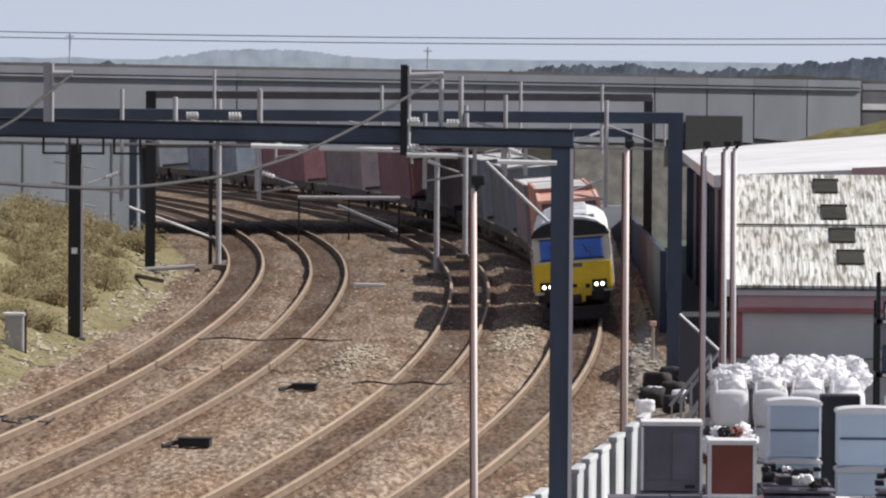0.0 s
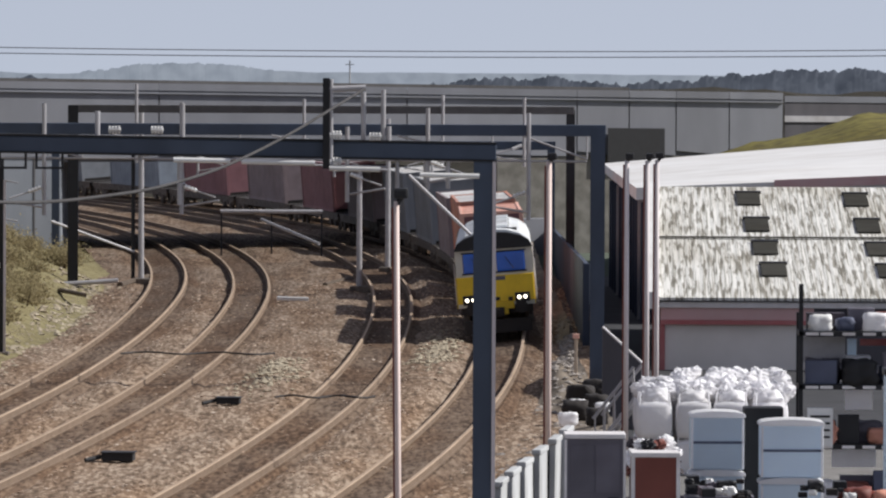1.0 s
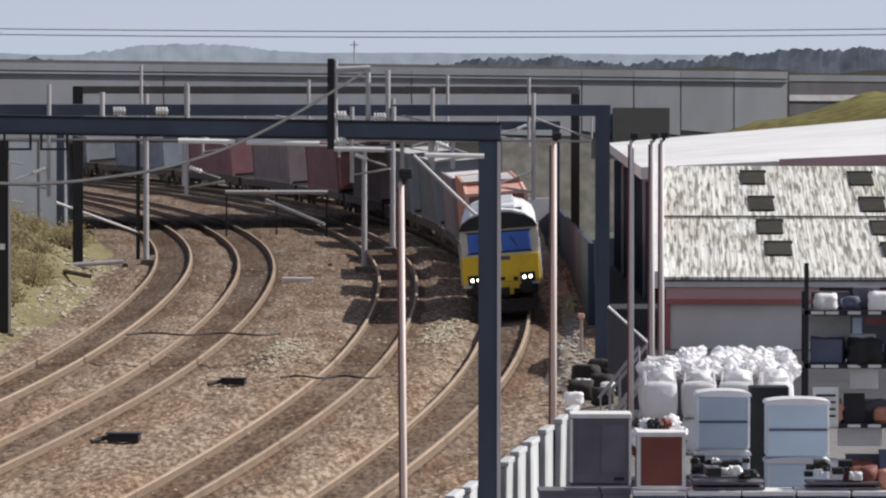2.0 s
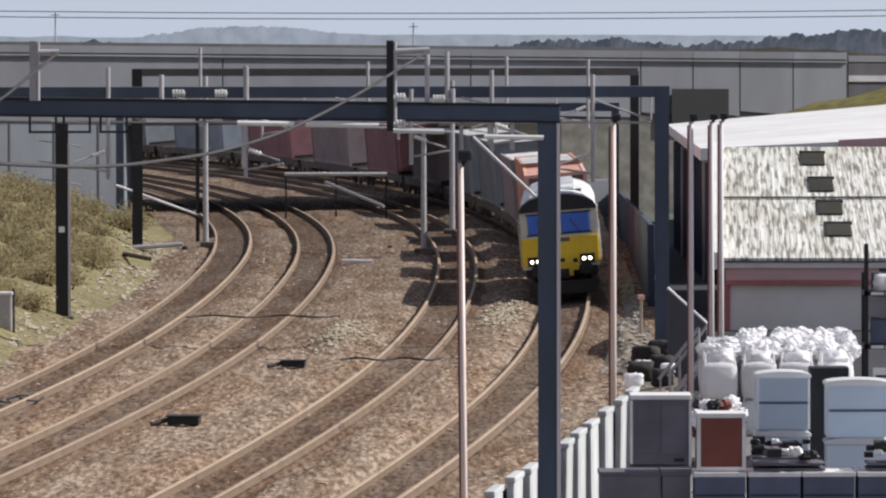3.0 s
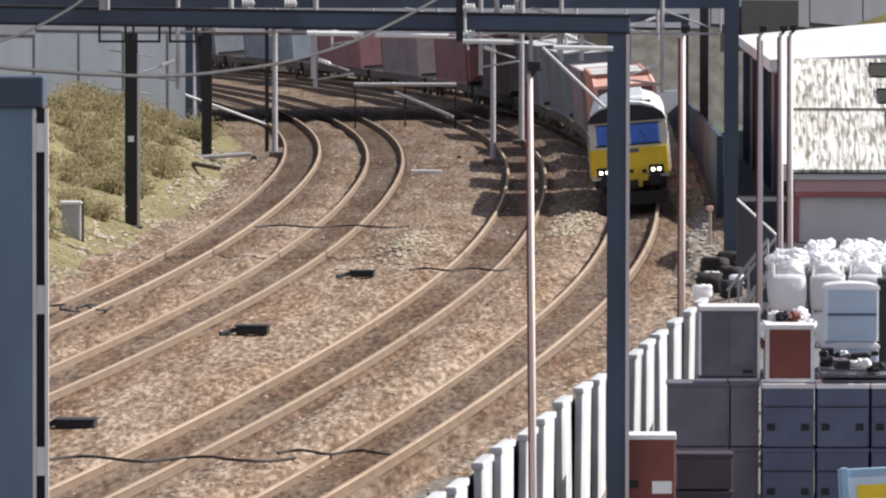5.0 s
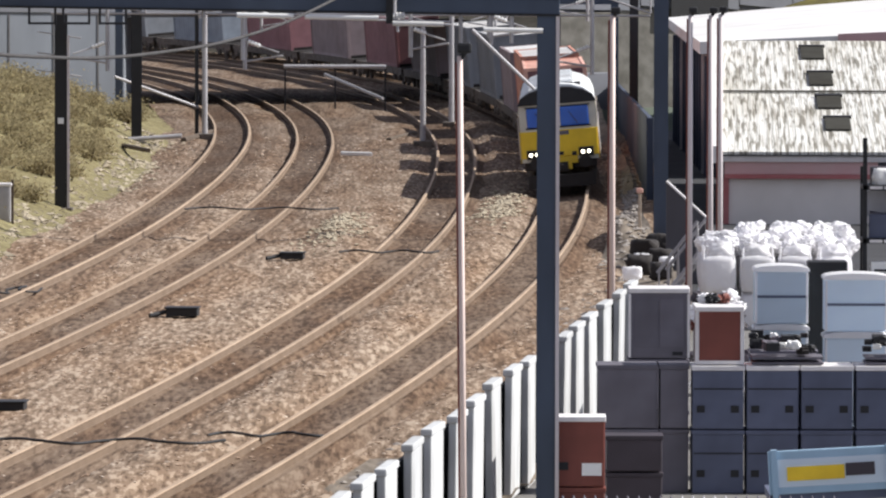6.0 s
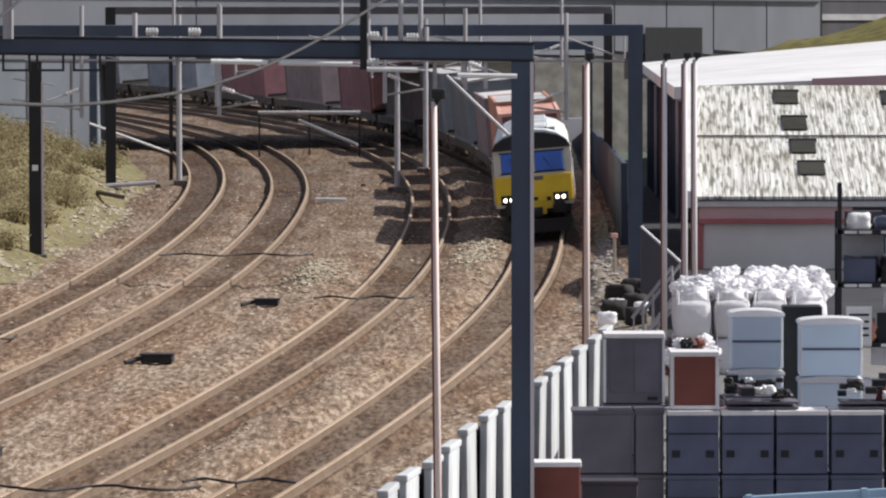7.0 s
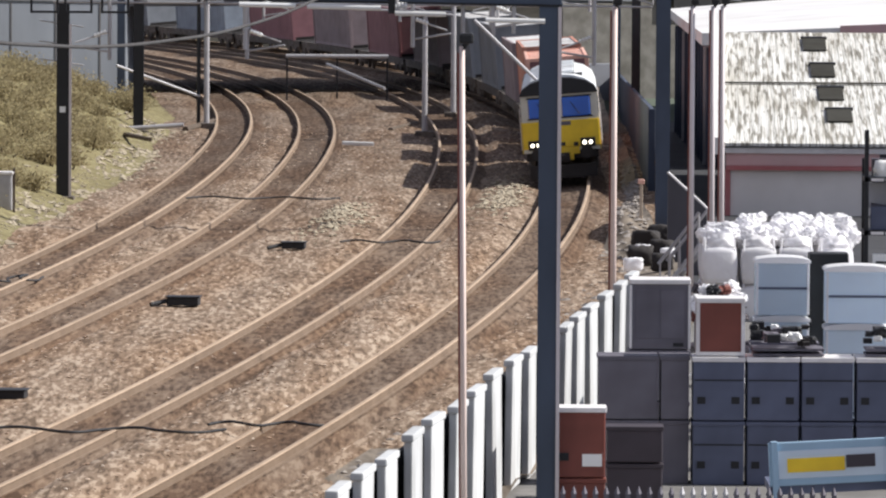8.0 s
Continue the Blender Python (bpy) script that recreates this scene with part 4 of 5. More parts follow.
def hull(bm, profile, y0, y1, inset0=0.0):
    """A body drawn along y through a closed profile (x, z)."""
    rings = []
    for y, k in ((y0, 1 - inset0), (y1, 1)):
        rings.append([bm.verts.new((x * k, y, z)) for x, z in profile])
    n = len(profile)
    for i in range(n):
        bm.faces.new((rings[0][i], rings[0][(i + 1) % n], rings[1][(i + 1) % n], rings[1][i]))
    bm.faces.new(rings[0][::-1])
    bm.faces.new(rings[1])
    return bm


def arch(half, low, shoulder, crown, n=8, w=1.0):
    top = [(half * w * math.cos(math.pi * i / n), shoulder + (crown - shoulder) * math.sin(math.pi * i / n)) for i in range(n + 1)]
    return [(half, low)] + top + [(-half, low)]


def bogie(parent, y, axles=(-1.9, 0, 1.9), r=0.5, long=5.2):
    b = part("bogie", box(fresh(), -0.98, 0.98, y - 0.35, y + 0.35, 0.45, 0.75, 0.04), BOGIE, parent, "dusty brown bogie")
    for x in (-1.15, 0.98):
        part("side_frame", box(fresh(), x, x + 0.17, y - long / 2, y + long / 2, 0.45, 0.78, 0.04), BOGIE, b)
    for a in axles:
        wheel = tube(tube(fresh(), (-0.82, y + a, r), (-0.68, y + a, r), r, sides=20), (0.68, y + a, r), (0.82, y + a, r), r, sides=20)
        part("wheelset", tube(wheel, (-0.7, y + a, r), (0.7, y + a, r), 0.09), BOGIE, b)
        for s in (-1, 1):
            part("axlebox", box(fresh(), s * 1.17 - 0.1, s * 1.17 + 0.1, y + a - 0.2, y + a + 0.2, 0.3, 0.62, 0.03), BOGIE, b)
            part("spring", tube(fresh(), (s * 1.14, y + a + 0.55, 0.45), (s * 1.14, y + a + 0.55, 0.95), 0.12), BOGIE, b)
    return b


def locomotive(m):
    L = 21.4
    loco = thing("diesel_locomotive", "yellow-fronted cream and grey diesel freight locomotive on the track", "locomotive", m)
    hw = 1.38
    part("underframe", box(fresh(), -1.28, 1.28, 0.35, L - 0.35, 0.82, 1.1, 0.02), UNDER, loco)
    part("body", hull(fresh(), arch(hw - 0.03, 1.1, 3.12, 3.55), 2.6, L - 2.6), LOCO_SIDE, loco, "cream and gold side panels")
    for y0, y1, k in ((0.25, 2.6, 0), (L - 2.6, L - 0.25, 1)):
        cab = part("cab", hull(fresh(), arch(hw, 1.1, 3.10, 3.72), y0, y1), LOCO_GREY, loco, "cream driving cab")
        f, s = (y0, -1) if not k else (y1, 1)
        e0, e1 = (f - 0.05, f + 0.02) if not k else (f - 0.02, f + 0.05)
        part("yellow_panel", box(fresh(), -hw + 0.01, hw - 0.01, e0, e1, 1.24, 2.2, 0.03), YELLOW, cab, "bright yellow warning panel")
        part("lower_panel", box(fresh(), -0.62, 0.62, e0 + 0.005, e1, 0.98, 1.24, 0.02), YELLOW, cab)
        part("drop_plate", box(fresh(), -0.5, -0.2, e0 - 0.06, e1, 0.66, 0.98, 0.02), YELLOW, cab)
        part("drop_plate", box(fresh(), 0.22, 0.4, e0 - 0.06, e1, 0.78, 0.98, 0.02), YELLOW, cab)
        part("socket", box(fresh(), -0.12, 0.12, e0 - 0.03, e1, 1.3, 1.42, 0.01), BLACK, cab)
        for x in (-0.5, 0.5):
            part("jumper_pocket", box(fresh(), x - 0.08, x + 0.08, e0 - 0.02, e1, 1.26, 1.4, 0.01), BLACK, cab)
        part("plate", box(fresh(), -0.36, 0.36, e0 - 0.015, e1, 2.02, 2.17, 0.02), BIN_PLUM, cab, "grey plate across the top of the yellow panel")
        for x in (-0.6, 0.6):
            part("windscreen", box(fresh(), x - 0.51, x + 0.51, e0 + 0.005, e1, 2.33, 3.02, 0.05), BLUE_GLASS, cab, "deep blue windscreen")
            for z in (2.28, 3.02):
                part("window_frame", box(fresh(), x - 0.56, x + 0.56, e0 + 0.02, e1, z, z + 0.05), BLACK, cab)
            part("wiper", tube(fresh(), (x + 0.1, e0 - 0.03, 2.4), (x - 0.2, e0 - 0.03, 2.85), 0.012), BLACK, cab)
        # dark curved brow over the windows
        brow = fresh()
        prof = arch(hw + 0.02, 3.14, 3.16, 3.74)
        hull(brow, prof, f - 0.10 if not k else f - 0.9, f + 0.9 if not k else f + 0.10)
        part("brow", brow, BLACK, cab, "black curved cab brow")
        for x in (-0.93, 0.93):
            for dx in (-0.12, 0.1):
                part("headlight", tube(fresh(), (x + dx, e0 - 0.055, 1.37), (x + dx, e1, 1.37), 0.065, sides=14), LAMP if not k else CERAMIC, cab, "lit white headlight" if not k else "unlit headlight")
            part("lamp_surround", box(fresh(), x - 0.27, x + 0.27, e0 - 0.03, e1, 1.2, 1.54, 0.03), BLACK, cab)
        part("marker_light", box(fresh(), -0.07, 0.07, e0 - 0.07, e1, 3.15, 3.24, 0.02), LAMP if not k else CERAMIC, cab, "small top marker light")
        part("coupling", box(tube(fresh(), (0, e0 - 0.4, 0.9), (0, e0, 0.9), 0.1), -0.25, 0.25, e0 - 0.15, e1, 0.72, 1.05), UNDER, cab)
        for x in (-0.87, 0.87):
            part("buffer", tube(tube(fresh(), (x, e0 - 0.5, 1.05), (x, e0, 1.05), 0.11), (x, e0 - 0.55, 1.05), (x, e0 - 0.48, 1.05), 0.24), UNDER, cab)
        part("plough", box(fresh(), -1.2, 1.2, e0 - 0.2, e1 + 0.1, 0.15, 0.62, 0.03), UNDER, cab, "black snow plough")
        for s2 in (-1, 1):
            part("cab_door", box(fresh(), s2 * hw - 0.02, s2 * hw + 0.025, (y0 + y1) / 2 - 0.1, (y0 + y1) / 2 + 0.6, 1.15, 3.0, 0.02), LOCO_SIDE, cab)
            part("corner_stripe", box(fresh(), s2 * hw - 0.03, s2 * hw + 0.02, y0 if not k else y1 - 0.45, y0 + 0.45 if not k else y1, 1.1, 2.2), YELLOW, cab, "yellow wrap-round corner")
            part("side_window", box(fresh(), s2 * hw - 0.01, s2 * hw + 0.02, y0 + 0.65 if not k else y1 - 1.1, y0 + 1.1 if not k else y1 - 0.65, 2.35, 2.95, 0.02), BLACK, cab)
            part("handrail", tube(fresh(), (s2 * (hw + 0.06), (y0 + y1) / 2 - 0.25, 1.2), (s2 * (hw + 0.06), (y0 + y1) / 2 - 0.25, 2.7), 0.02), WHITE_POLE, cab)
    roof = part("roof", hull(fresh(), arch(hw - 0.0, 3.12, 3.14, 3.82), 1.1, L - 1.1), LOCO_ROOF, loco, "pale grey curved roof")
    for y in (3.6, 5.2, 7.0, 9.4, 12.0, 14.6, 17.0):
        part("roof_hatch", box(fresh(), -0.6, 0.6, y, y + 1.1, 3.72, 3.88, 0.03), LOCO_ROOF, roof)
        part("hatch_seam", box(fresh(), -0.62, 0.62, y - 0.35, y - 0.29, 3.6, 3.80), BLACK, roof)
    for y in (4.1, 5.0):
        part("exhaust_port", tube(fresh(), (0.75, y, 3.5), (0.75, y, 3.74), 0.16), BLACK, roof, "dark round exhaust port")
    for i in range(9):
        y = 3.0 + i * 1.72
        for s2 in (-1, 1):
            part("side_door", box(fresh(), s2 * (hw - 0.03) - 0.03, s2 * (hw - 0.03) + 0.03, y, y + 1.5, 1.3, 3.0, 0.015), LOCO_SIDE if i % 4 else LOCO_GREY, loco)
    part("fuel_tank", hull(fresh(), [(1.15, 0.85), (-1.15, 0.85), (-1.2, 0.5), (-0.9, 0.22), (0.9, 0.22), (1.2, 0.5)], 8.4, 13.0), BOGIE, loco)
    bogie(loco, 4.4)
    bogie(loco, L - 4.4)
    return loco


locomotive(seat(0.0, 21.4))


def corrugated(bm, x, y0, y1, z0, z1, pitch=0.56, depth=0.045):
    """A folded steel side at x, from y0 to y1."""
    n = int((y1 - y0) / pitch)
    step = (y1 - y0) / n
    cols = []
    for i in range(n):
        for t, d in ((0.0, 0), (0.3, 0), (0.5, 1), (0.8, 1)):
            cols.append((y0 + (i + t) * step, x - math.copysign(depth, x) * d))
    cols.append((y1, x))
    v = [(bm.verts.new((c, y, z0)), bm.verts.new((c, y, z1))) for y, c in cols]
    for a, b in zip(v, v[1:]):
        bm.faces.new((a[0], b[0], b[1], a[1]))
    return bm


def container(m, long, tall, paint, roof_paint, label):
    """A shipping container; its floor is at local z 0 and its nose at local y 0."""
    w = 1.22
    c = thing("shipping_container", label, "shipping container", m, group="containers on the train")
    for x in (w - 0.03, -w + 0.03):
        part("side_wall", corrugated(fresh(), x, 0.12, long - 0.12, 0.15, tall - 0.12), paint, c)
    roof = fresh()
    box(roof, -w + 0.03, w - 0.03, 0.08, long - 0.08, tall - 0.10, tall - 0.05)
    for i in range(int(long / 1.1)):
        box(roof, -w + 0.12, w - 0.12, 0.3 + i * 1.1, 0.75 + i * 1.1, tall - 0.05, tall - 0.042)
    part("roof", roof, roof_paint, c)
    # shadow on the orange boxes' front end is put in as maroon paint
    part("front_end", box(fresh(), -w + 0.08, w - 0.08, 0.05, 0.11, 0.15, tall - 0.12), BOX_MAROON if paint in (BOX_SALMON, BOX_ORANGE) else paint, c)
    part("floor", box(fresh(), -w + 0.05, w - 0.05, 0.02, long - 0.02, 0.02, 0.15), UNDER, c)
    for x in (-w, w - 0.16):
        for y in (0, long - 0.16):
            part("corner_post", box(fresh(), x, x + 0.16, y, y + 0.16, 0, tall, 0.01), paint, c)
        part("top_rail", box(fresh(), x + 0.02, x + 0.13, 0.16, long - 0.16, tall - 0.13, tall - 0.01), paint, c)
        part("bottom_rail", box(fresh(), x + 0.02, x + 0.13, 0.16, long - 0.16, 0.01, 0.16), paint, c)
    for y in (0.02, long - 0.1):
        part("end_header", box(fresh(), -w + 0.16, w - 0.16, y, y + 0.08, tall - 0.14, tall - 0.01), paint, c)
    for x in (-0.55, 0.55):
        d = part("door_leaf", box(fresh(), x - 0.53, x + 0.53, long - 0.12, long - 0.06, 0.16, tall - 0.14, 0.01), paint, c)
        part("lock_rod", tube(fresh(), (x - 0.15, long - 0.04, 0.15), (x - 0.15, long - 0.04, tall - 0.15), 0.025), GALV, d)
    return c


def flat_wagon(m, long):
    wgn = thing("flat_wagon", "low dark steel flat wagon carrying a container", "railway wagon", m, group="wagons of the train")
    part("deck", box(box(fresh(), -1.2, 1.2, 0, long, 0.82, 0.98, 0.02), -0.35, 0.35, 0.3, long - 0.3, 0.55, 0.82), UNDER, wgn)
    for x in (-1.22, 1.17):
        part("solebar", box(fresh(), x, x + 0.05, 0.1, long - 0.1, 0.62, 0.98), BOGIE, wgn)
    for y in (1.9, long - 1.9):
        bogie(wgn, y, (-0.9, 0.9), 0.42, 2.6)
    for y in (-0.4, long):
        part("buffer_beam", box(fresh(), -1.1, 1.1, y + (0.25 if y < 0 else 0), y + (0.4 if y < 0 else 0.15), 0.7, 1.0), UNDER, wgn)
    return wgn


LOADS = [
    (BOX_SALMON, BOX_SALMON, "faded salmon-orange steel shipping container on a wagon", 2.9),
    (BOX_ORANGE, WHITE_SHEET, "orange steel shipping container with a white roof", 2.9),
    (BOX_BROWN, WHITE_SHEET, "brown shipping container with a white roof", 2.6),
    (BOX_GREY, WHITE_SHEET, "grey shipping container with a white roof", 2.9),
    (BOX_GREY, WHITE_SHEET, "grey shipping container with a white roof", 2.9),
    (BOX_BROWN, BOX_SALMON, "brown shipping container with a faded roof", 2.6),
    (BOX_MAROON, BOX_BROWN, "maroon shipping container on a wagon", 2.6),
    (BOX_BROWN, BOX_GREY, "brown shipping container with a grey roof", 2.6),
    (BOX_MAROON, BOX_GREY, "maroon shipping container on a wagon", 2.6),
    (BOX_BLUE, BOX_GREY, "blue-grey shipping container on a wagon", 2.6),
    (BOX_GREY, BOX_GREY, "grey shipping container on a wagon", 2.6),
    (BOX_MAROON, BOX_BROWN, "maroon shipping container on a wagon", 2.6),
]
s = 22.2
for paint, roof_paint, label, tall in LOADS:
    m = seat(s, s + 18.6)
    flat_wagon(m, 18.6)
    container(m @ pose(0, 1.6, 0.99), 12.19, tall, paint, roof_paint, label)
    s += 19.4

# ---- sheds ----
shed = thing("storage_shed", "shed with a streaked corrugated roof and faded red eaves", "shed", Matrix.Translation((10.0, 268.75, -2.9)) @ pose(0, 0, 0, 0, 0, -2.0) @ Matrix.Scale(1.25, 4))
W, D, EAVE, RISE = 15.0, 28.0, 3.9, 2.4
part("front_wall", box(fresh(), 0.15, 4.0, 0.3, 0.6, 0, 3.3), BEIGE, shed, "plain beige rendered front wall")
part("front_wall", box(fresh(), 4.0, W, 0.3, 0.6, 0, 3.3), CLADDING, shed)
part("eave_band", box(fresh(), 0.02, 4.2, 0.16, 0.3, 3.28, 3.62, 0.02), RED_TRIM, shed, "faded red boarded band under the eaves")
# dark strip stands in for the shadow under the eave band
part("eave_strip", box(fresh(), 0.02, 4.2, 0.10, 0.18, 3.16, 3.28, 0.01), DARK_RED, shed, "dull red strip")
part("corner_post", box(fresh(), 0.0, 0.145, 0.2, 0.59, 0, 3.155, 0.01), DARK_RED, shed, "dull red corner post")
part("gutter", box(fresh(), -0.05, W, 0.05, 0.3, 3.62, 3.78, 0.03), PALE_TRIM, shed, "pale gutter")
part("side_wall", box(fresh(), 0.0, 0.25, 0.6, D, 0, 3.7), CLADDING, shed)
bm = fresh()
rings = []
n = 150
for i in range(n + 1):
    x = -0.1 + (W + 0.2) * i / n
    lift = 0.010 * (i % 2)
    rings.append([bm.verts.new((x, y, EAVE + (y + 0.1) * RISE / D + lift + zz)) for y, zz in ((-0.1, 0), (D, 0), (D, -0.08), (-0.1, -0.08))])
for p, q in zip(rings, rings[1:]):
    for i in range(4):
        bm.faces.new((p[i], p[(i + 1) % 4], q[(i + 1) % 4], q[i]))
part("roof", bm, ROOF, shed, "streaked cream corrugated roof sheets")


def roof_z(y):
    return EAVE + (y + 0.1) * RISE / D


def on_roof(x0, x1, y0, y1, low, high):
    bm = fresh()
    v = [bm.verts.new((x, y, roof_z(y) + z)) for z in (low, high) for y in (y0, y1) for x in (x0, x1)]
    for f in ((0, 1, 3, 2), (4, 6, 7, 5), (0, 4, 5, 1), (2, 3, 7, 6), (0, 2, 6, 4), (1, 5, 7, 3)):
        bm.faces.new([v[i] for i in f])
    return bm


part("verge_board", on_roof(-0.34, -0.04, -0.14, D, -0.3, 0.16), WHITE_SHEET, shed, "white verge board")
for x, rows in ((2.85, ((4.6, 7.4), (9.8, 12.7), (15.6, 18.8), (22.6, 25.8))), (6.1, ((4.4, 7.2), (9.6, 12.5), (15.4, 18.6), (22.4, 25.6))), (9.5, ((9.6, 12.5), (15.4, 18.6)))):
    for i, (y0, y1) in enumerate(rows):
        dx = i * -0.16
        light = part("rooflight", on_roof(x + dx, x + dx + 0.7, y0, y1, 0.03, 0.07), SKYLIGHT, shed, "dirty grey rooflight")
        part("rooflight_rim", on_roof(x + dx - 0.05, x + dx + 0.75, y1, y1 + 0.25, 0.03, 0.10), BLACK, light)
for y in (13.8,):
    part("lap_joint", on_roof(-0.05, W, y, y + 0.25, 0.045, 0.07), SKYLIGHT, shed)

barn = thing("warehouse", "long warehouse with a bright white roof and dark side cladding", "warehouse", Matrix.Translation((11.16, 309.6, -2.32)) @ Matrix.Scale(1.2, 4))
BW, BD = 26.0, 36.0
part("body", box(fresh(), 0.1, BW, 0.1, BD, -0.3, 5.5), CLADDING, barn)
for i in range(13):
    y = 0.6 + i * 2.8
    part("pilaster", box(fresh(), -0.3, 0.08, y, y + 0.5, -0.3, 5.45), GALV if i % 4 == 1 else SHADE_WALL, barn)
bm = fresh()
v = [bm.verts.new(p) for p in ((-0.5, -0.4, 5.55), (BW, -0.4, 6.8), (BW, BD, 8.0), (-0.5, BD, 5.75), (-0.5, -0.4, 5.95), (BW, -0.4, 7.15), (BW, BD, 8.4), (-0.5, BD, 6.05))]
for f in ((0, 1, 2, 3), (4, 7, 6, 5), (0, 4, 5, 1), (1, 5, 6, 2), (2, 6, 7, 3), (3, 7, 4, 0)):
    bm.faces.new([v[i] for i in f])
part("roof", bm, WHITE_SHEET, barn, "bright white sheet roof")
band = part("red_band", box(fresh(), 0, 22, -0.52, -0.42, -0.24, 0.06), RED_TRIM, barn, "dull red band along the roof edge")
band.matrix_local = pose(4.0, 0, 6.16, 0, -2.6, 0)

# ---- boundary fence of boards ----
fence = thing("boundary_fence", "white board fence with dark gaps along the yard", "fence")
k = math.atan(0.0968)
y = 100.0
i = 0
FENCE_SLAT = finish("fence_board", box(box(fresh(), -0.08, 0.06, -0.92, 0.92, 0.0, 2.28, 0.03), -0.11, 0.09, -1.05, 0.95, 2.28, 2.40, 0.03), FENCE)
while y < 178:
    ob = new("fence_board", FENCE_SLAT)
    ob.parent = fence
    ob.matrix_local = Matrix.Translation((yard_edge(y) + random.uniform(-0.03, 0.03), y, random.uniform(-0.06, 0.06))) @ pose(0, 0, 0, 0, random.uniform(-1, 1), -math.degrees(k) + random.uniform(-0.8, 0.8))
    y += 3.75
    i += 1
# near-black backing stands in for the fence's shaded faces
bm = fresh()
a, b = (yard_edge(98) - 0.22, 98), (yard_edge(178) - 0.22, 178)
v = [bm.verts.new((x + dx, y, z)) for dx in (0, 0.08) for (x, y) in (a, b) for z in (-0.3, 2.15)]
for f in ((0, 1, 3, 2), (4, 6, 7, 5), (0, 4, 5, 1), (2, 3, 7, 6), (1, 5, 7, 3), (0, 2, 6, 4)):
    bm.faces.new([v[i] for i in f])
part("backing", bm, FENCE_BACK, fence, "dark backing for the shaded faces between white boards")


# ---- yard stock ----
def crate(x, y, z, w, d, h, paint, label, rim=True, slots=True, group="stacked yard boxes", name="storage_box"):
    c = thing(name, label, "storage box", pose(x, y, z, 0, 0, random.uniform(-0.6, 0.6)), group=group)
    part("body", box(fresh(), 0.02, w - 0.02, 0, d, 0, h - 0.08, 0.025), paint, c)
    if rim:
        part("rim", box(fresh(), 0, w, -0.04, d, h - 0.10, h - 0.01, 0.015), PALE_TRIM, c, "pale rim")
    else:
        part("lid", box(fresh(), 0, w, -0.02, d, h - 0.09, h - 0.01, 0.015), paint, c)
    if slots:
        for a in (0.1, 0.74):
            part("handle_slot", box(fresh(), w * a, w * a + 0.15, -0.015, 0.02, h * 0.26, h * 0.26 + 0.13), BLACK, c, "dark handle slot")
        part("panel_line", box(fresh(), 0.04, w - 0.04, -0.012, 0.02, h * 0.62, h * 0.64), BLACK, c)
    return c


for x in (4.87, 5.88, 6.89, 7.91, 8.94, 9.96):
    for level in (0, 1):
        crate(x, 146.5, level * 1.2, 0.99, 1.1, 1.19, BIN_SLATE, "dark slate-blue plastic storage box in a stack", rim=level == 1)
for z in (0, 1.2):
    crate(3.12, 146.7, z, 1.13, 1.1, 1.19, BIN_PLUM, "plum-grey storage box in a stack", rim=False, slots=False)
    crate(4.28, 146.7, z, 0.56, 1.1, 1.19, BIN_PLUM, "narrow plum-grey storage box in a stack", rim=False, slots=False)
for z in (0, 1.01):
    crate(3.9, 154.5, z, 1.2, 1.1, 1.0, BIN_PLUM, "plum-grey storage box in a stack", rim=False, slots=False)
tall = crate(3.9, 154.5, 2.02, 1.2, 1.1, 1.38, BIN_PLUM, "tall plum-grey storage cabinet with a pale rim", slots=False)
for x0, x1, z0, z1 in ((0.12, 0.58, 0.22, 1.16), (0.62, 1.08, 0.22, 1.16)):
    part("door_panel", box(fresh(), x0, x1, -0.012, 0.01, z0, z1, 0.005), BIN_PLUM, tall)
part("slot", box(fresh(), 0.86, 1.06, -0.015, 0.01, 0.06, 0.13), BLACK, tall, "dark slot")
for x in (0.0, 1.15):
    part("edge_strip", box(fresh(), x, x + 0.05, -0.02, 0.02, 0.02, 1.26), PALE_TRIM, tall, "pale edge strip")
framed = crate(4.94, 146.6, 2.4, 0.91, 0.9, 1.08, BIN_BROWN, "red-brown storage box with a pale frame", slots=False)
for x in (0.0, 0.84):
    part("frame_upright", box(fresh(), x, x + 0.07, -0.03, 0.04, 0, 1.0), PALE_TRIM, framed, "pale upright of the frame")
part("frame_foot", box(fresh(), 0.07, 0.84, -0.03, 0.04, 0, 0.07), PALE_TRIM, framed)
crate(2.12, 140.3, 0.0, 1.03, 0.8, 0.6, BIN_BROWN, "red-brown plastic storage box", rim=False, slots=False)
low = crate(2.12, 140.3, 0.61, 1.03, 0.8, 1.26, BIN_BROWN, "red-brown plastic storage box with a white label", slots=False)
part("white_label", box(fresh(), 0.6, 0.95, -0.02, 0.01, 0.2, 0.42), CERAMIC, low, "small white paper label")
part("latch", box(fresh(), 0.18, 0.36, -0.02, 0.01, 0.3, 0.44), BLACK, low)
for z in (0, 0.68):
    crate(3.2, 143, z, 1.05, 0.8, 0.66, BIN_DARK, "dark plum-grey storage box in a stack", rim=False, slots=False)


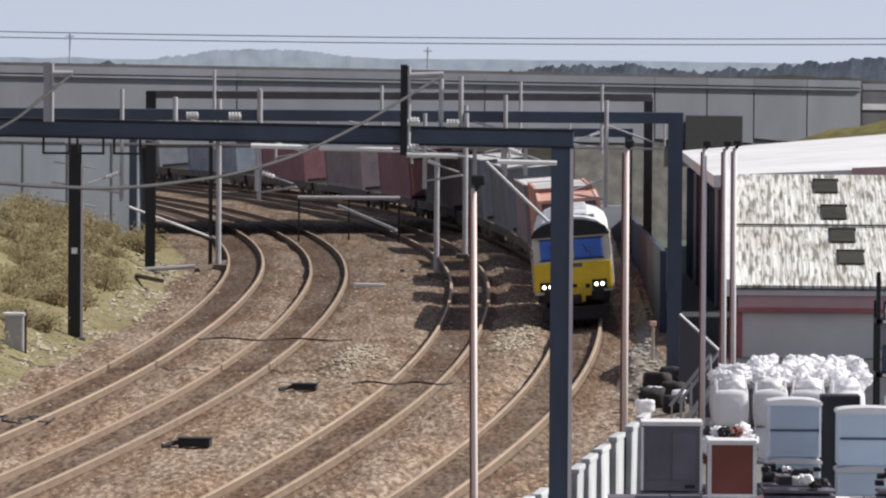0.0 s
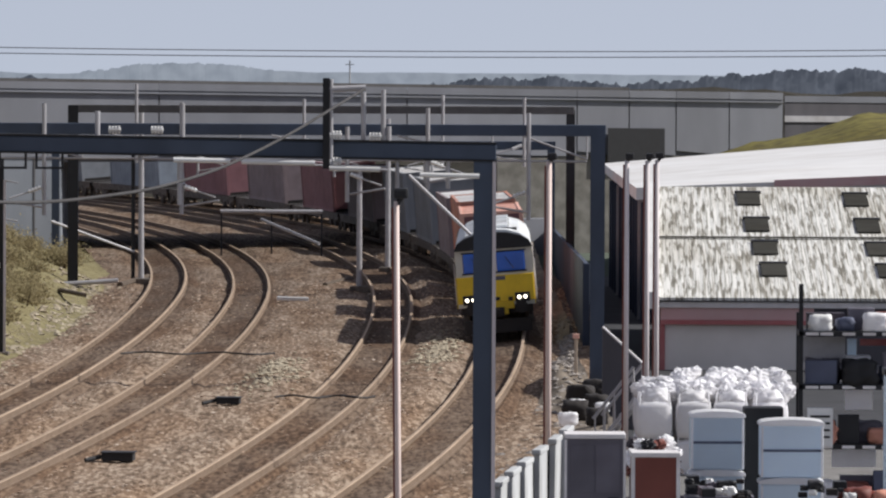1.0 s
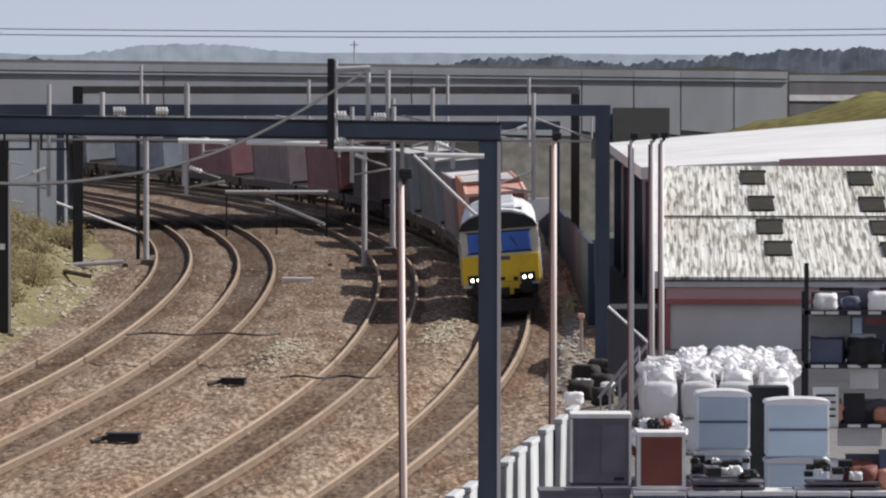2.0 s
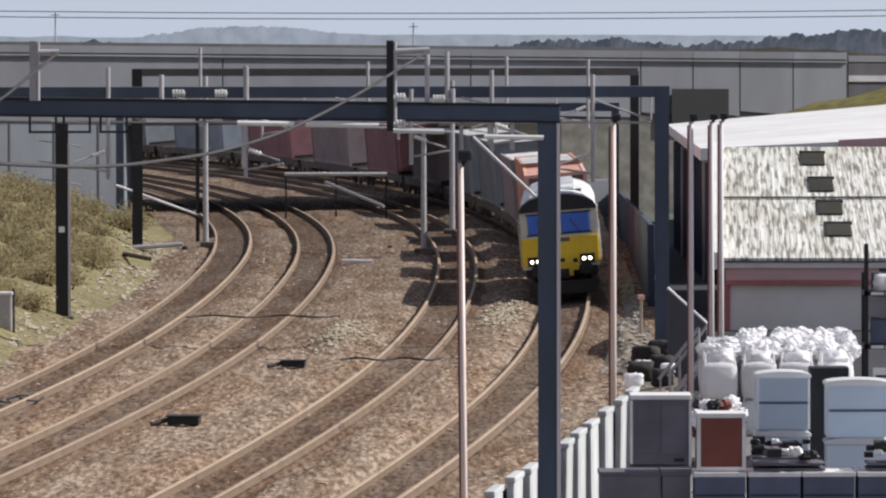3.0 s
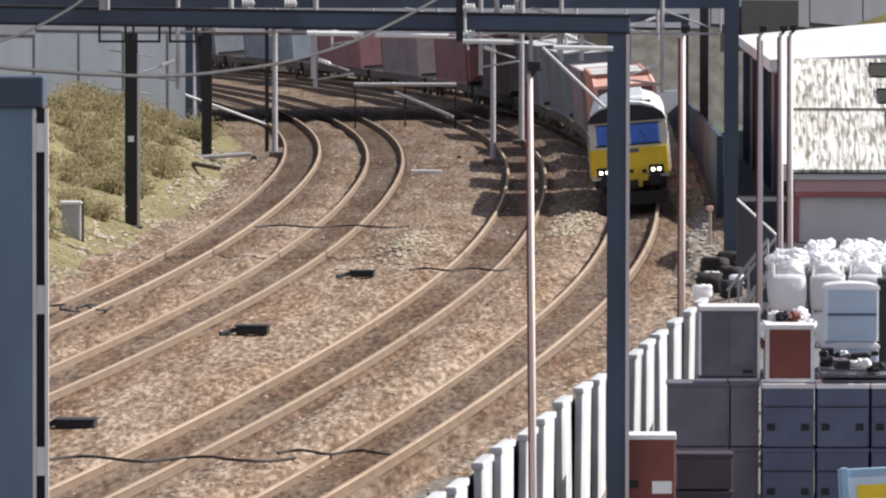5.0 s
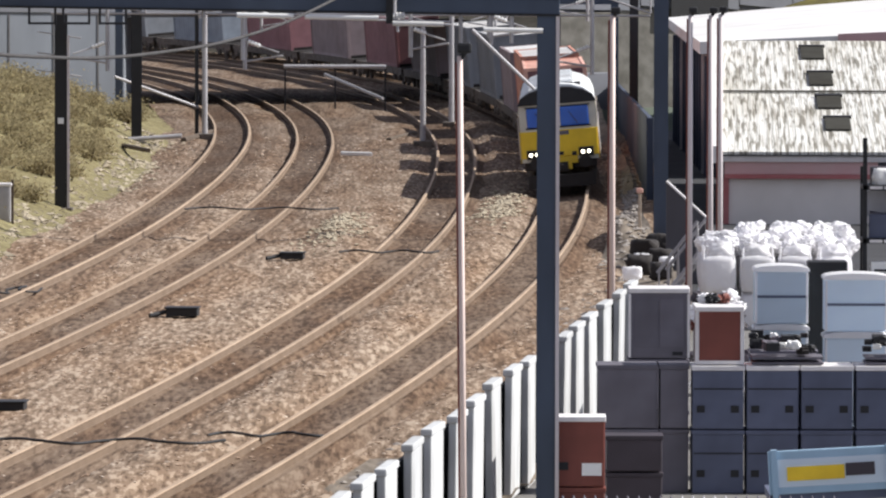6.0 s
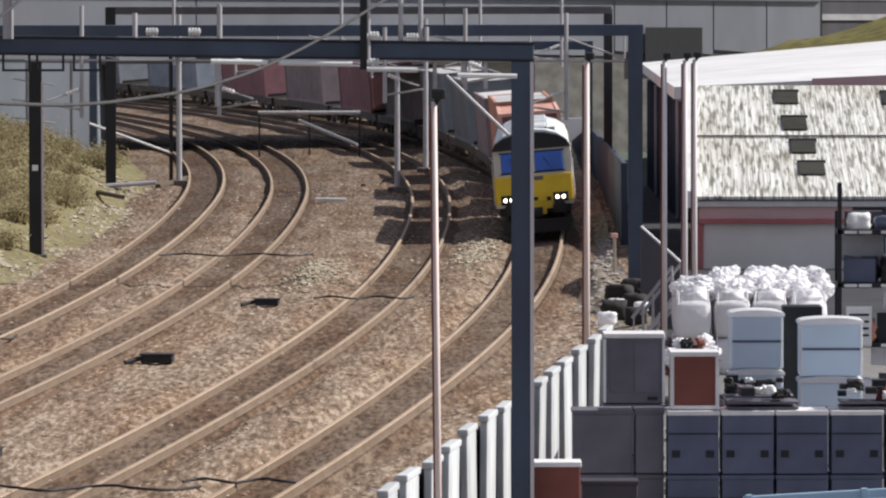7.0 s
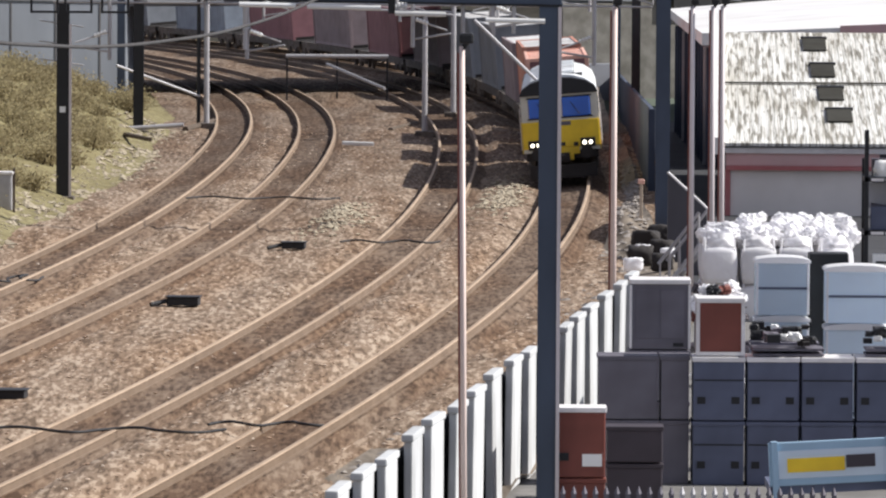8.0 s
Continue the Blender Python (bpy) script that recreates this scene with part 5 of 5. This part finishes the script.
def white_cabinet(x, y, z, w, h, label):
    c = thing("white_tote", label, "plastic tote", pose(x, y, z), group="white totes")
    part("body", box(fresh(), 0, w, 0, 1.0, 0, h - 0.12, 0.04), WHITE_CRATE, c)
    lid = part("lid", hull(fresh(), arch(w / 2 + 0.03, 0, 0.05, 0.13), -0.04, 1.04), BAG, c, "bright white domed lid")
    lid.location = (w / 2, 0, h - 0.12)
    for x in (0.0, w - 0.05):
        part("corner_rib", box(fresh(), x, x + 0.05, -0.025, 0.02, 0.02, h - 0.14, 0.01), BAG, c, "white corner rib")
    part("band", box(fresh(), 0.0, w, -0.02, 0.02, h * 0.45, h * 0.49), BIN_SLATE, c, "grey band")
    return c


for x, y, z0, w, h, rep in ((6.6, 160, 0.0, 1.08, 1.18, 3), (7.92, 158, 0.0, 1.25, 1.16, 3)):
    for i in range(rep):
        white_cabinet(x, y, z0 + i * (h + 0.01), w, h, "white plastic tote with a lid in a stack")
solid("black_tote", box(fresh(), 7.7, 8.5, 160.5, 161.3, 0, 3.62, 0.03), BLACK, "black plastic tote between the white ones", "plastic tote")


def lump(r, seed, squash=0.8):
    bm = fresh()
    bmesh.ops.create_icosphere(bm, subdivisions=3, radius=r)
    for v in bm.verts:
        d = v.co.normalized()
        k = max(abs(d.x), abs(d.y), abs(d.z)) ** -0.8
        v.co = d * r * k * (1 + 0.22 * noise.noise(d * 2.2 + Vector((seed, 0, 0))) + 0.16 * noise.noise(d * 5 + Vector((seed, 4, 0))))
        v.co.z *= squash
    return bm


def bulk_bag(x, y, z, seed):
    """A square woven bag, bulging, with a crumpled tied top and four lifting loops."""
    b = thing("bulk_bag", "square white woven bulk bag with a crumpled top", "bulk bag", pose(x, y, z, 0, 0, random.uniform(-6, 6)), group="white bulk bags")
    bm = fresh()
    bmesh.ops.create_cube(bm, size=1.0)
    bmesh.ops.subdivide_edges(bm, edges=bm.edges[:], cuts=5, use_grid_fill=True)
    for v in bm.verts:
        p = v.co * 2
        swell = 1 + 0.10 * (1 - p.z * p.z) - 0.10 * (p.x * p.y) ** 2
        wrinkle = 0.03 * noise.noise((p.x * 3 + seed, p.y * 3, p.z * 3))
        v.co = (p.x * 0.42 * (swell + wrinkle), p.y * 0.42 * (swell + wrinkle), 0.47 + p.z * (0.46 + wrinkle) - (0.05 * (p.x * p.x + p.y * p.y) if p.z > 0.9 else 0))
    part("sack", bm, BAG, b, smooth=True)
    top = crumple(0.27, seed)
    part("tied_top", top, BAG, b, "crumpled tied top", smooth=True).location = (random.uniform(-0.08, 0.08), random.uniform(-0.08, 0.08), 0.97)
    for i in (-1, 1):
        for j in (-1, 1):
            part("lifting_loop", tube(tube(fresh(), (i * 0.38, j * 0.38, 0.8), (i * 0.36, j * 0.24, 1.12), 0.022, sides=5), (i * 0.36, j * 0.24, 1.12), (i * 0.38, j * 0.1, 0.85), 0.022, sides=5), BAG, b)


def crumple(r, seed):
    """A slack, folded sack."""
    bm = fresh()
    bmesh.ops.create_icosphere(bm, subdivisions=3, radius=r)
    for v in bm.verts:
        d = v.co.normalized()
        fold = abs(noise.noise(d * 2.6 + Vector((seed, 1, 0)))) - 0.2 + 0.5 * noise.noise(d * 1.3 + Vector((0, seed, 2)))
        v.co = Vector((d.x * 1.25, d.y, d.z * 0.8)) * r * (1 + 0.75 * fold + 0.18 * noise.noise(d * 7 + Vector((seed, 0, 5))))
    return bm


def loose_sack(x, y, z, r, seed, paint=BAG, colour="white"):
    solid("sack", crumple(r, seed), paint, "crumpled " + colour + " sack in a heap", "sack", pose(x, y, z + r * 0.5, random.uniform(-25, 25), random.uniform(-25, 25), random.uniform(0, 180)), group="loose sacks in the yard")


bag_seed = 0
for row in range(4):
    for column in range(4):
        for level in (0, 1):
            bag_seed += 1
            bulk_bag(7.3 + column * 0.97 + random.uniform(-0.03, 0.03), 199 + row * 1.02, level * 0.95, bag_seed)
for i in range(150):
    bag_seed += 1
    back = random.random()
    loose_sack(7.0 + 3.7 * random.random(), 199.4 + back * 2.8, 1.92 + random.choice((0.0, 0.0, 0.25)) * (0.4 + back), random.uniform(0.12, 0.26), bag_seed)
for i in range(14):
    bag_seed += 1
    loose_sack(6.1 + 0.27 * (i % 4) + random.uniform(-0.06, 0.06), 174 + random.uniform(-0.3, 0.3), 0.34 * (i // 4), random.uniform(0.18, 0.27), bag_seed, *((BAG, "white"), (BAG, "white"), (BIN_DARK, "dark plum"))[i % 3])


for level in (0, 1):
    crate(5.3, 158, level * 1.2, 0.95, 1.2, 1.19, BIN_DARK, "dark plum-grey storage box heaped with sacks", rim=False, slots=False)
for i in range(26):
    bag_seed += 1
    loose_sack(5.32 + 0.9 * random.random(), 158.2 + 0.8 * random.random(), 2.4 + 0.17 * (i % 4), random.uniform(0.09, 0.17), bag_seed, *((BAG, "white"), (BIN_DARK, "dark plum"), (BAG, "white"), (BLACK, "black"), (BIN_BROWN, "red-brown"))[i % 5])


def scrap_heap(x, y, z, w, seed, label):
    """Small dark and pale odds and ends lying on a pallet."""
    h = thing("scrap_pallet", label, "scrap", pose(x, y, z))
    part("pallet", box(box(fresh(), 0, w, 0, 1, 0, 0.04), 0, w, 0, 1, 0.1, 0.14), BIN_PLUM, h)
    rng = random.Random(seed)
    for i in range(14):
        a, b = rng.uniform(0.05, w - 0.2), rng.uniform(0, 0.8)
        r = rng.uniform(0.05, 0.14)
        bm = lump(r, seed + i, 0.7) if i % 3 else box(fresh(), -r, r, -r * 2, r * 2, -r * 0.6, r * 0.6, 0.01)
        p = part("scrap_piece", bm, (BLACK, BLACK, BIN_PLUM, UNDER, BLACK, CERAMIC)[i % 6], h)
        p.location = (a, b, 0.14 + r * 0.6 + rng.uniform(0, 0.25))
    return h


scrap_heap(6.0, 146.55, 2.4, 1.32, 3, "dark pallet of mixed metal scrap pieces")
scrap_heap(6.1, 150, 2.3, 1.3, 8, "dark pallet of mixed metal scrap pieces")
scrap_heap(8.1, 146.55, 2.4, 1.37, 5, "pallet of mixed dark and pale scrap pieces")
for i, (x, r, paint, colour) in enumerate(((9.35, 0.3, BIN_BROWN, "red-brown"), (9.9, 0.26, BOX_ORANGE, "orange"), (9.6, 0.2, BAG, "white"), (10.3, 0.3, BIN_DARK, "dark plum"), (10.7, 0.24, BIN_BROWN, "red-brown"))):
    solid("lumpy_sack", lump(r, 80 + i, 0.8), paint, colour + " lumpy sack lying on the boxes", "sack", pose(x * 0.977, 147.0, 2.39 + r * 0.62), group="sacks on the boxes", smooth=True)
for z in (0, 1.15):
    crate(6.1, 149.8, z, 1.35, 1.1, 1.14, BIN_SLATE, "dark slate-blue plastic storage box in a stack", rim=False, slots=False)

# pallet racking
rack = thing("pallet_rack", "dark steel pallet rack crowded with boxes and scrap", "rack", pose(10.15, 185, 0))
for x in (0, 2.9, 5.8):
    for y in (0, 1.1):
        part("upright", box(fresh(), x, x + 0.1, y, y + 0.1, 0, 5.3 if y == 0 else 4.6), BLACK, rack)
LEVELS = (0.15, 1.55, 2.95, 4.2)
for z in LEVELS:
    part("shelf", box(fresh(), 0, 5.9, 0, 1.2, z - 0.12, z, 0.01), BLACK, rack)
rng = random.Random(11)
GOODS = ((BIN_SLATE, "slate-blue"), (BIN_PLUM, "plum-grey"), (BIN_BROWN, "red-brown"), (CERAMIC, "white"), (BIN_DARK, "dark plum"), (BLACK, "black"), (BOX_ORANGE, "orange"), (BAG, "white woven"), (BIN_DARK, "dark plum"))
for z, high in zip(LEVELS, (0.9, 0.85, 0.8, 0.55)):
    for y in (185.15, 185.65):
        x = 0.15 + rng.uniform(0, 0.1)
        while x < 5.3:
            w, h = rng.uniform(0.35, 0.95), rng.uniform(0.5, 1.0) * high
            paint, colour = rng.choice(GOODS)
            if rng.random() < 0.5:
                r = min(w, h) * 0.55
                solid("lumpy_sack", lump(r, rng.random() * 50, 0.8), paint, colour + " lumpy sack stored on the rack", "sack", pose(10.15 + x + w / 2, y + 0.2, z + r * 0.62), group="goods on the rack", smooth=True)
            else:
                solid("stored_box", box(fresh(), 0, w, 0, 0.42, 0, h, 0.02), paint, colour + " box stored on the rack", "box", pose(10.15 + x, y, z, 0, 0, rng.uniform(-4, 4)), group="goods on the rack")
            x += w + rng.uniform(0.02, 0.1)
sign = part("white_panel", box(fresh(), 0.2, 0.8, -0.1, -0.02, 1.5, 2.4, 0.01), CERAMIC, rack, "white slatted panel fixed to the rack")
for i in range(4):
    part("slat_line", box(fresh(), 0.27, 0.73, -0.12, -0.1, 1.7 + i * 0.16, 1.75 + i * 0.16), BLACK, sign)

for x0, x1, z0, z1, paint, label in ((0.12, 1.15, 3.42, 4.02, GALV, "grey back panel"), (1.2, 1.42, 3.5, 3.98, WHITE_CRATE, "white framed panel"), (1.5, 2.8, 3.82, 3.98, DARK_RED, "dull red strip"), (1.15, 1.8, 2.3, 2.78, BAG, "white sheet hung at the back"), (0.85, 1.9, 0.95, 1.4, BAG, "white sheet hung at the back")):
    part("back_panel", box(fresh(), x0, x1, 1.14, 1.18, z0, z1, 0.01), paint, rack, label)
for z in LEVELS[1:]:
    for x in (0.16, 0.5, 1.02, 1.5, 1.95, 2.5):
        part("label_plate", box(fresh(), x, x + 0.3, -0.02, -0.003, z - 0.1, z - 0.03), PALE_TRIM, rack, "pale label plate on the shelf edge")

# pale blue tall cabinet, and the pale blue board with a yellow stripe
cabinet = thing("blue_cabinet", "tall pale blue-grey cabinet standing in the yard", "cabinet", pose(11.35, 172, 0))
part("body", box(fresh(), 0, 0.75, 0, 1, 0, 3.75, 0.03), WHITE_CRATE, cabinet)
part("lid", box(fresh(), -0.04, 0.79, -0.04, 1.04, 3.75, 3.9, 0.03), BLACK, cabinet, "dark lid")
part("door", box(fresh(), 0.06, 0.69, -0.03, -0.003, 0.2, 3.6, 0.01), WHITE_CRATE, cabinet)
part("handle", box(fresh(), 0.12, 0.16, -0.07, -0.03, 1.7, 2.1, 0.01), BLACK, cabinet)
board = thing("trailer_board", "pale blue trailer side board with a yellow emblem", "trailer", Matrix.Translation((5.62, 130, 1.28)) @ pose(0, 0, 0, 0, -3.2, 0))
part("panel", box(fresh(), 0, 3.2, 0, 0.12, 0, 0.72, 0.02), PALE_BLUE, board)
part("inner_panel", box(fresh(), 0.12, 3.1, -0.012, 0.0, 0.12, 0.58), WHITE_CRATE, board)
part("emblem", box(fresh(), 0.3, 1.25, -0.03, -0.012, 0.22, 0.45, 0.005), YELLOW, board, "flat yellow emblem")
part("emblem", box(fresh(), 1.27, 1.75, -0.03, -0.012, 0.26, 0.47, 0.005), BIN_DARK, board, "flat dark emblem")
for x in (0.05, 1.95):
    part("stake", box(fresh(), x, x + 0.1, -0.05, 0.14, -1.28, 0.74), PALE_BLUE, board)
part("floor", box(fresh(), 0, 3.2, 0.12, 2.2, -0.15, 0), BIN_SLATE, board)

# low palisade at the front of the yard
pal = thing("palisade_fence", "dark steel palisade fence across the yard", "fence")
for i in range(26):
    x = 2.0 + i * 0.165
    p = fresh()
    tube(box(p, x, x + 0.075, 120, 120.03, 0, 1.95), (x + 0.037, 120.015, 1.95), (x + 0.037, 120.015, 2.07), 0.05, 0.005, 4)
    part("pale", p, GALV if i > 10 and i < 16 else BIN_PLUM, pal)
for z in (0.4, 1.6):
    part("rail", box(fresh(), 1.9, 6.4, 120.04, 120.09, z, z + 0.06), BIN_PLUM, pal)

# handrailed steps that climb beside the poles
steps = thing("steel_steps", "pale steel steps with handrails beside the yard", "steps", pose(6.05, 208, 0))
for y, d in ((0.0, 0.0), (1.6, 0.28)):
    part("handrail", tube(fresh(), (d - 0.05, y, 0.95), (d + 1.02, y, 2.32), 0.045), GALV, steps)
    part("stringer", tube(fresh(), (d, y, 0.15), (d + 1.07, y, 1.5), 0.06), GALV, steps)
    for t in (0.0, 0.25, 0.5, 0.75, 1.0):
        part("baluster", tube(fresh(), (d + 1.05 * t, y, 0.15 + 1.35 * t), (d + 1.0 * t, y, 0.98 + 1.34 * t), 0.025), GALV, steps)
for t in range(7):
    part("tread", box(fresh(), 0.05 + t * 0.16, 0.24 + t * 0.16, 0, 1.6, 0.16 + t * 0.2, 0.2 + t * 0.2), GALV, steps)
part("landing", box(fresh(), 1.1, 2.2, 0, 1.6, 1.46, 1.54), GALV, steps)
for x in (1.15, 2.1):
    for y in (0.02, 1.5):
        part("landing_leg", box(fresh(), x, x + 0.08, y, y + 0.08, 0, 1.46), GALV, steps)
for t in (0.05, 0.2):
    part("foot", box(fresh(), t, t + 0.1, 0, 1.6, 0, 0.18), GALV, steps)

# sloping concrete ramp wall and odds and ends at its foot
ramp = thing("ramp_wall", "grey concrete ramp wall with a pale sloping coping", "ramp wall", pose(6.9, 230, 0), kind="structure")
bm = fresh()
v = [bm.verts.new((x, y, z)) for y in (0, 0.3) for x, z in ((0, -1.0), (1.25, -1.0), (1.25, 1.3), (0, 2.45))]
for f in ((0, 1, 2, 3), (7, 6, 5, 4), (0, 4, 5, 1), (1, 5, 6, 2), (2, 6, 7, 3), (3, 7, 4, 0)):
    bm.faces.new([v[i] for i in f])
part("wall", bm, CLADDING, ramp)
part("coping", tube(fresh(), (0, 0.05, 2.5), (1.3, 0.05, 1.32), 0.04, sides=8), PALE_TRIM, ramp, "pale sloping coping")
marker = thing("marker_post", "short tan marker post on the verge", "marker post", pose(6.55, 246, -0.2))
part("post", box(fresh(), -0.05, 0.05, -0.05, 0.05, 0, 1.7, 0.02), surface("yellowed_post", (0.52, 0.42, 0.32), 0.8, fine=3, bump=0.1), marker)
part("cap", box(fresh(), -0.1, 0.1, -0.1, 0.1, 1.7, 1.85, 0.02), BOX_SALMON, marker, "faded orange cap")
# dark equipment lumps near the foot of the portal post
for i, (x, y, r) in enumerate(((6.3, 232, 0.42), (6.7, 228, 0.34), (5.95, 224, 0.36), (6.5, 221, 0.3), (6.9, 236, 0.4))):
    solid("tarpaulin", lump(r, 30 + i, 0.8), UNDER, "dark lump of equipment lying on the verge", "bundle", pose(x, y, 0.25 + r * 0.3), group="bundles on the verge", smooth=True)
for i, (x, y, r) in enumerate(((6.1, 226, 0.24), (6.75, 225, 0.2), (5.6, 218, 0.26))):
    solid("pale_sack", lump(r, 60 + i, 0.7), BAG, "crumpled pale sack lying on the verge", "sack", pose(x, y, 0.35 + r * 0.3), group="sacks on the verge", smooth=True)


# ---- shrubs on the bank ----
def shrub(x, y, r, tall, seed, leaves=1800):
    s = thing("shrub", "loose yellow-green scrubby bush on the bank", "bush", pose(x, y, bank_height(x, y)), group="bushes on the bank")
    rng = random.Random(seed)
    tips = []
    for i in range(6):
        a = rng.uniform(0, 6.283)
        tip = Vector((r * 0.7 * math.cos(a) * rng.random(), r * 0.9 * math.sin(a) * rng.random(), tall * rng.uniform(0.5, 0.95)))
        part("stem", tube(fresh(), (0.1 * math.cos(a), 0.1 * math.sin(a), -0.3), tip, 0.05, 0.015, 5), BARK, s)
        tips.append(tip)
    verts, faces = [], []
    for i in range(leaves):
        tip = rng.choice(tips)
        d = Vector((rng.gauss(0, 1), rng.gauss(0, 1), rng.gauss(0, 0.8)))
        c = tip * rng.uniform(0.35, 1.0) + d * r * 0.26
        c.z = max(c.z, 0.05)
        u = Vector((rng.gauss(0, 1), rng.gauss(0, 1), rng.gauss(0, 1))).normalized()
        v = u.orthogonal().normalized()
        k = rng.uniform(0.035, 0.085)
        n = len(verts)
        verts += [c - u * k, c + v * k * 0.5, c + u * k, c - v * k * 0.5]
        faces.append((n, n + 1, n + 2, n + 3))
    me = bpy.data.meshes.new("foliage")
    me.from_pydata(verts, [], faces)
    me.materials.append(LEAF)
    fo = new("foliage", me)
    fo.parent = s
    return s


rng = random.Random(4)
for i in range(150):
    y = rng.uniform(200, 362)
    back = rng.random() ** 1.1 * 6.0
    shrub(-12.7 + line_x(y) - back, y, rng.uniform(0.7, 1.3), rng.uniform(0.25, 0.65), 100 + i, 1000)
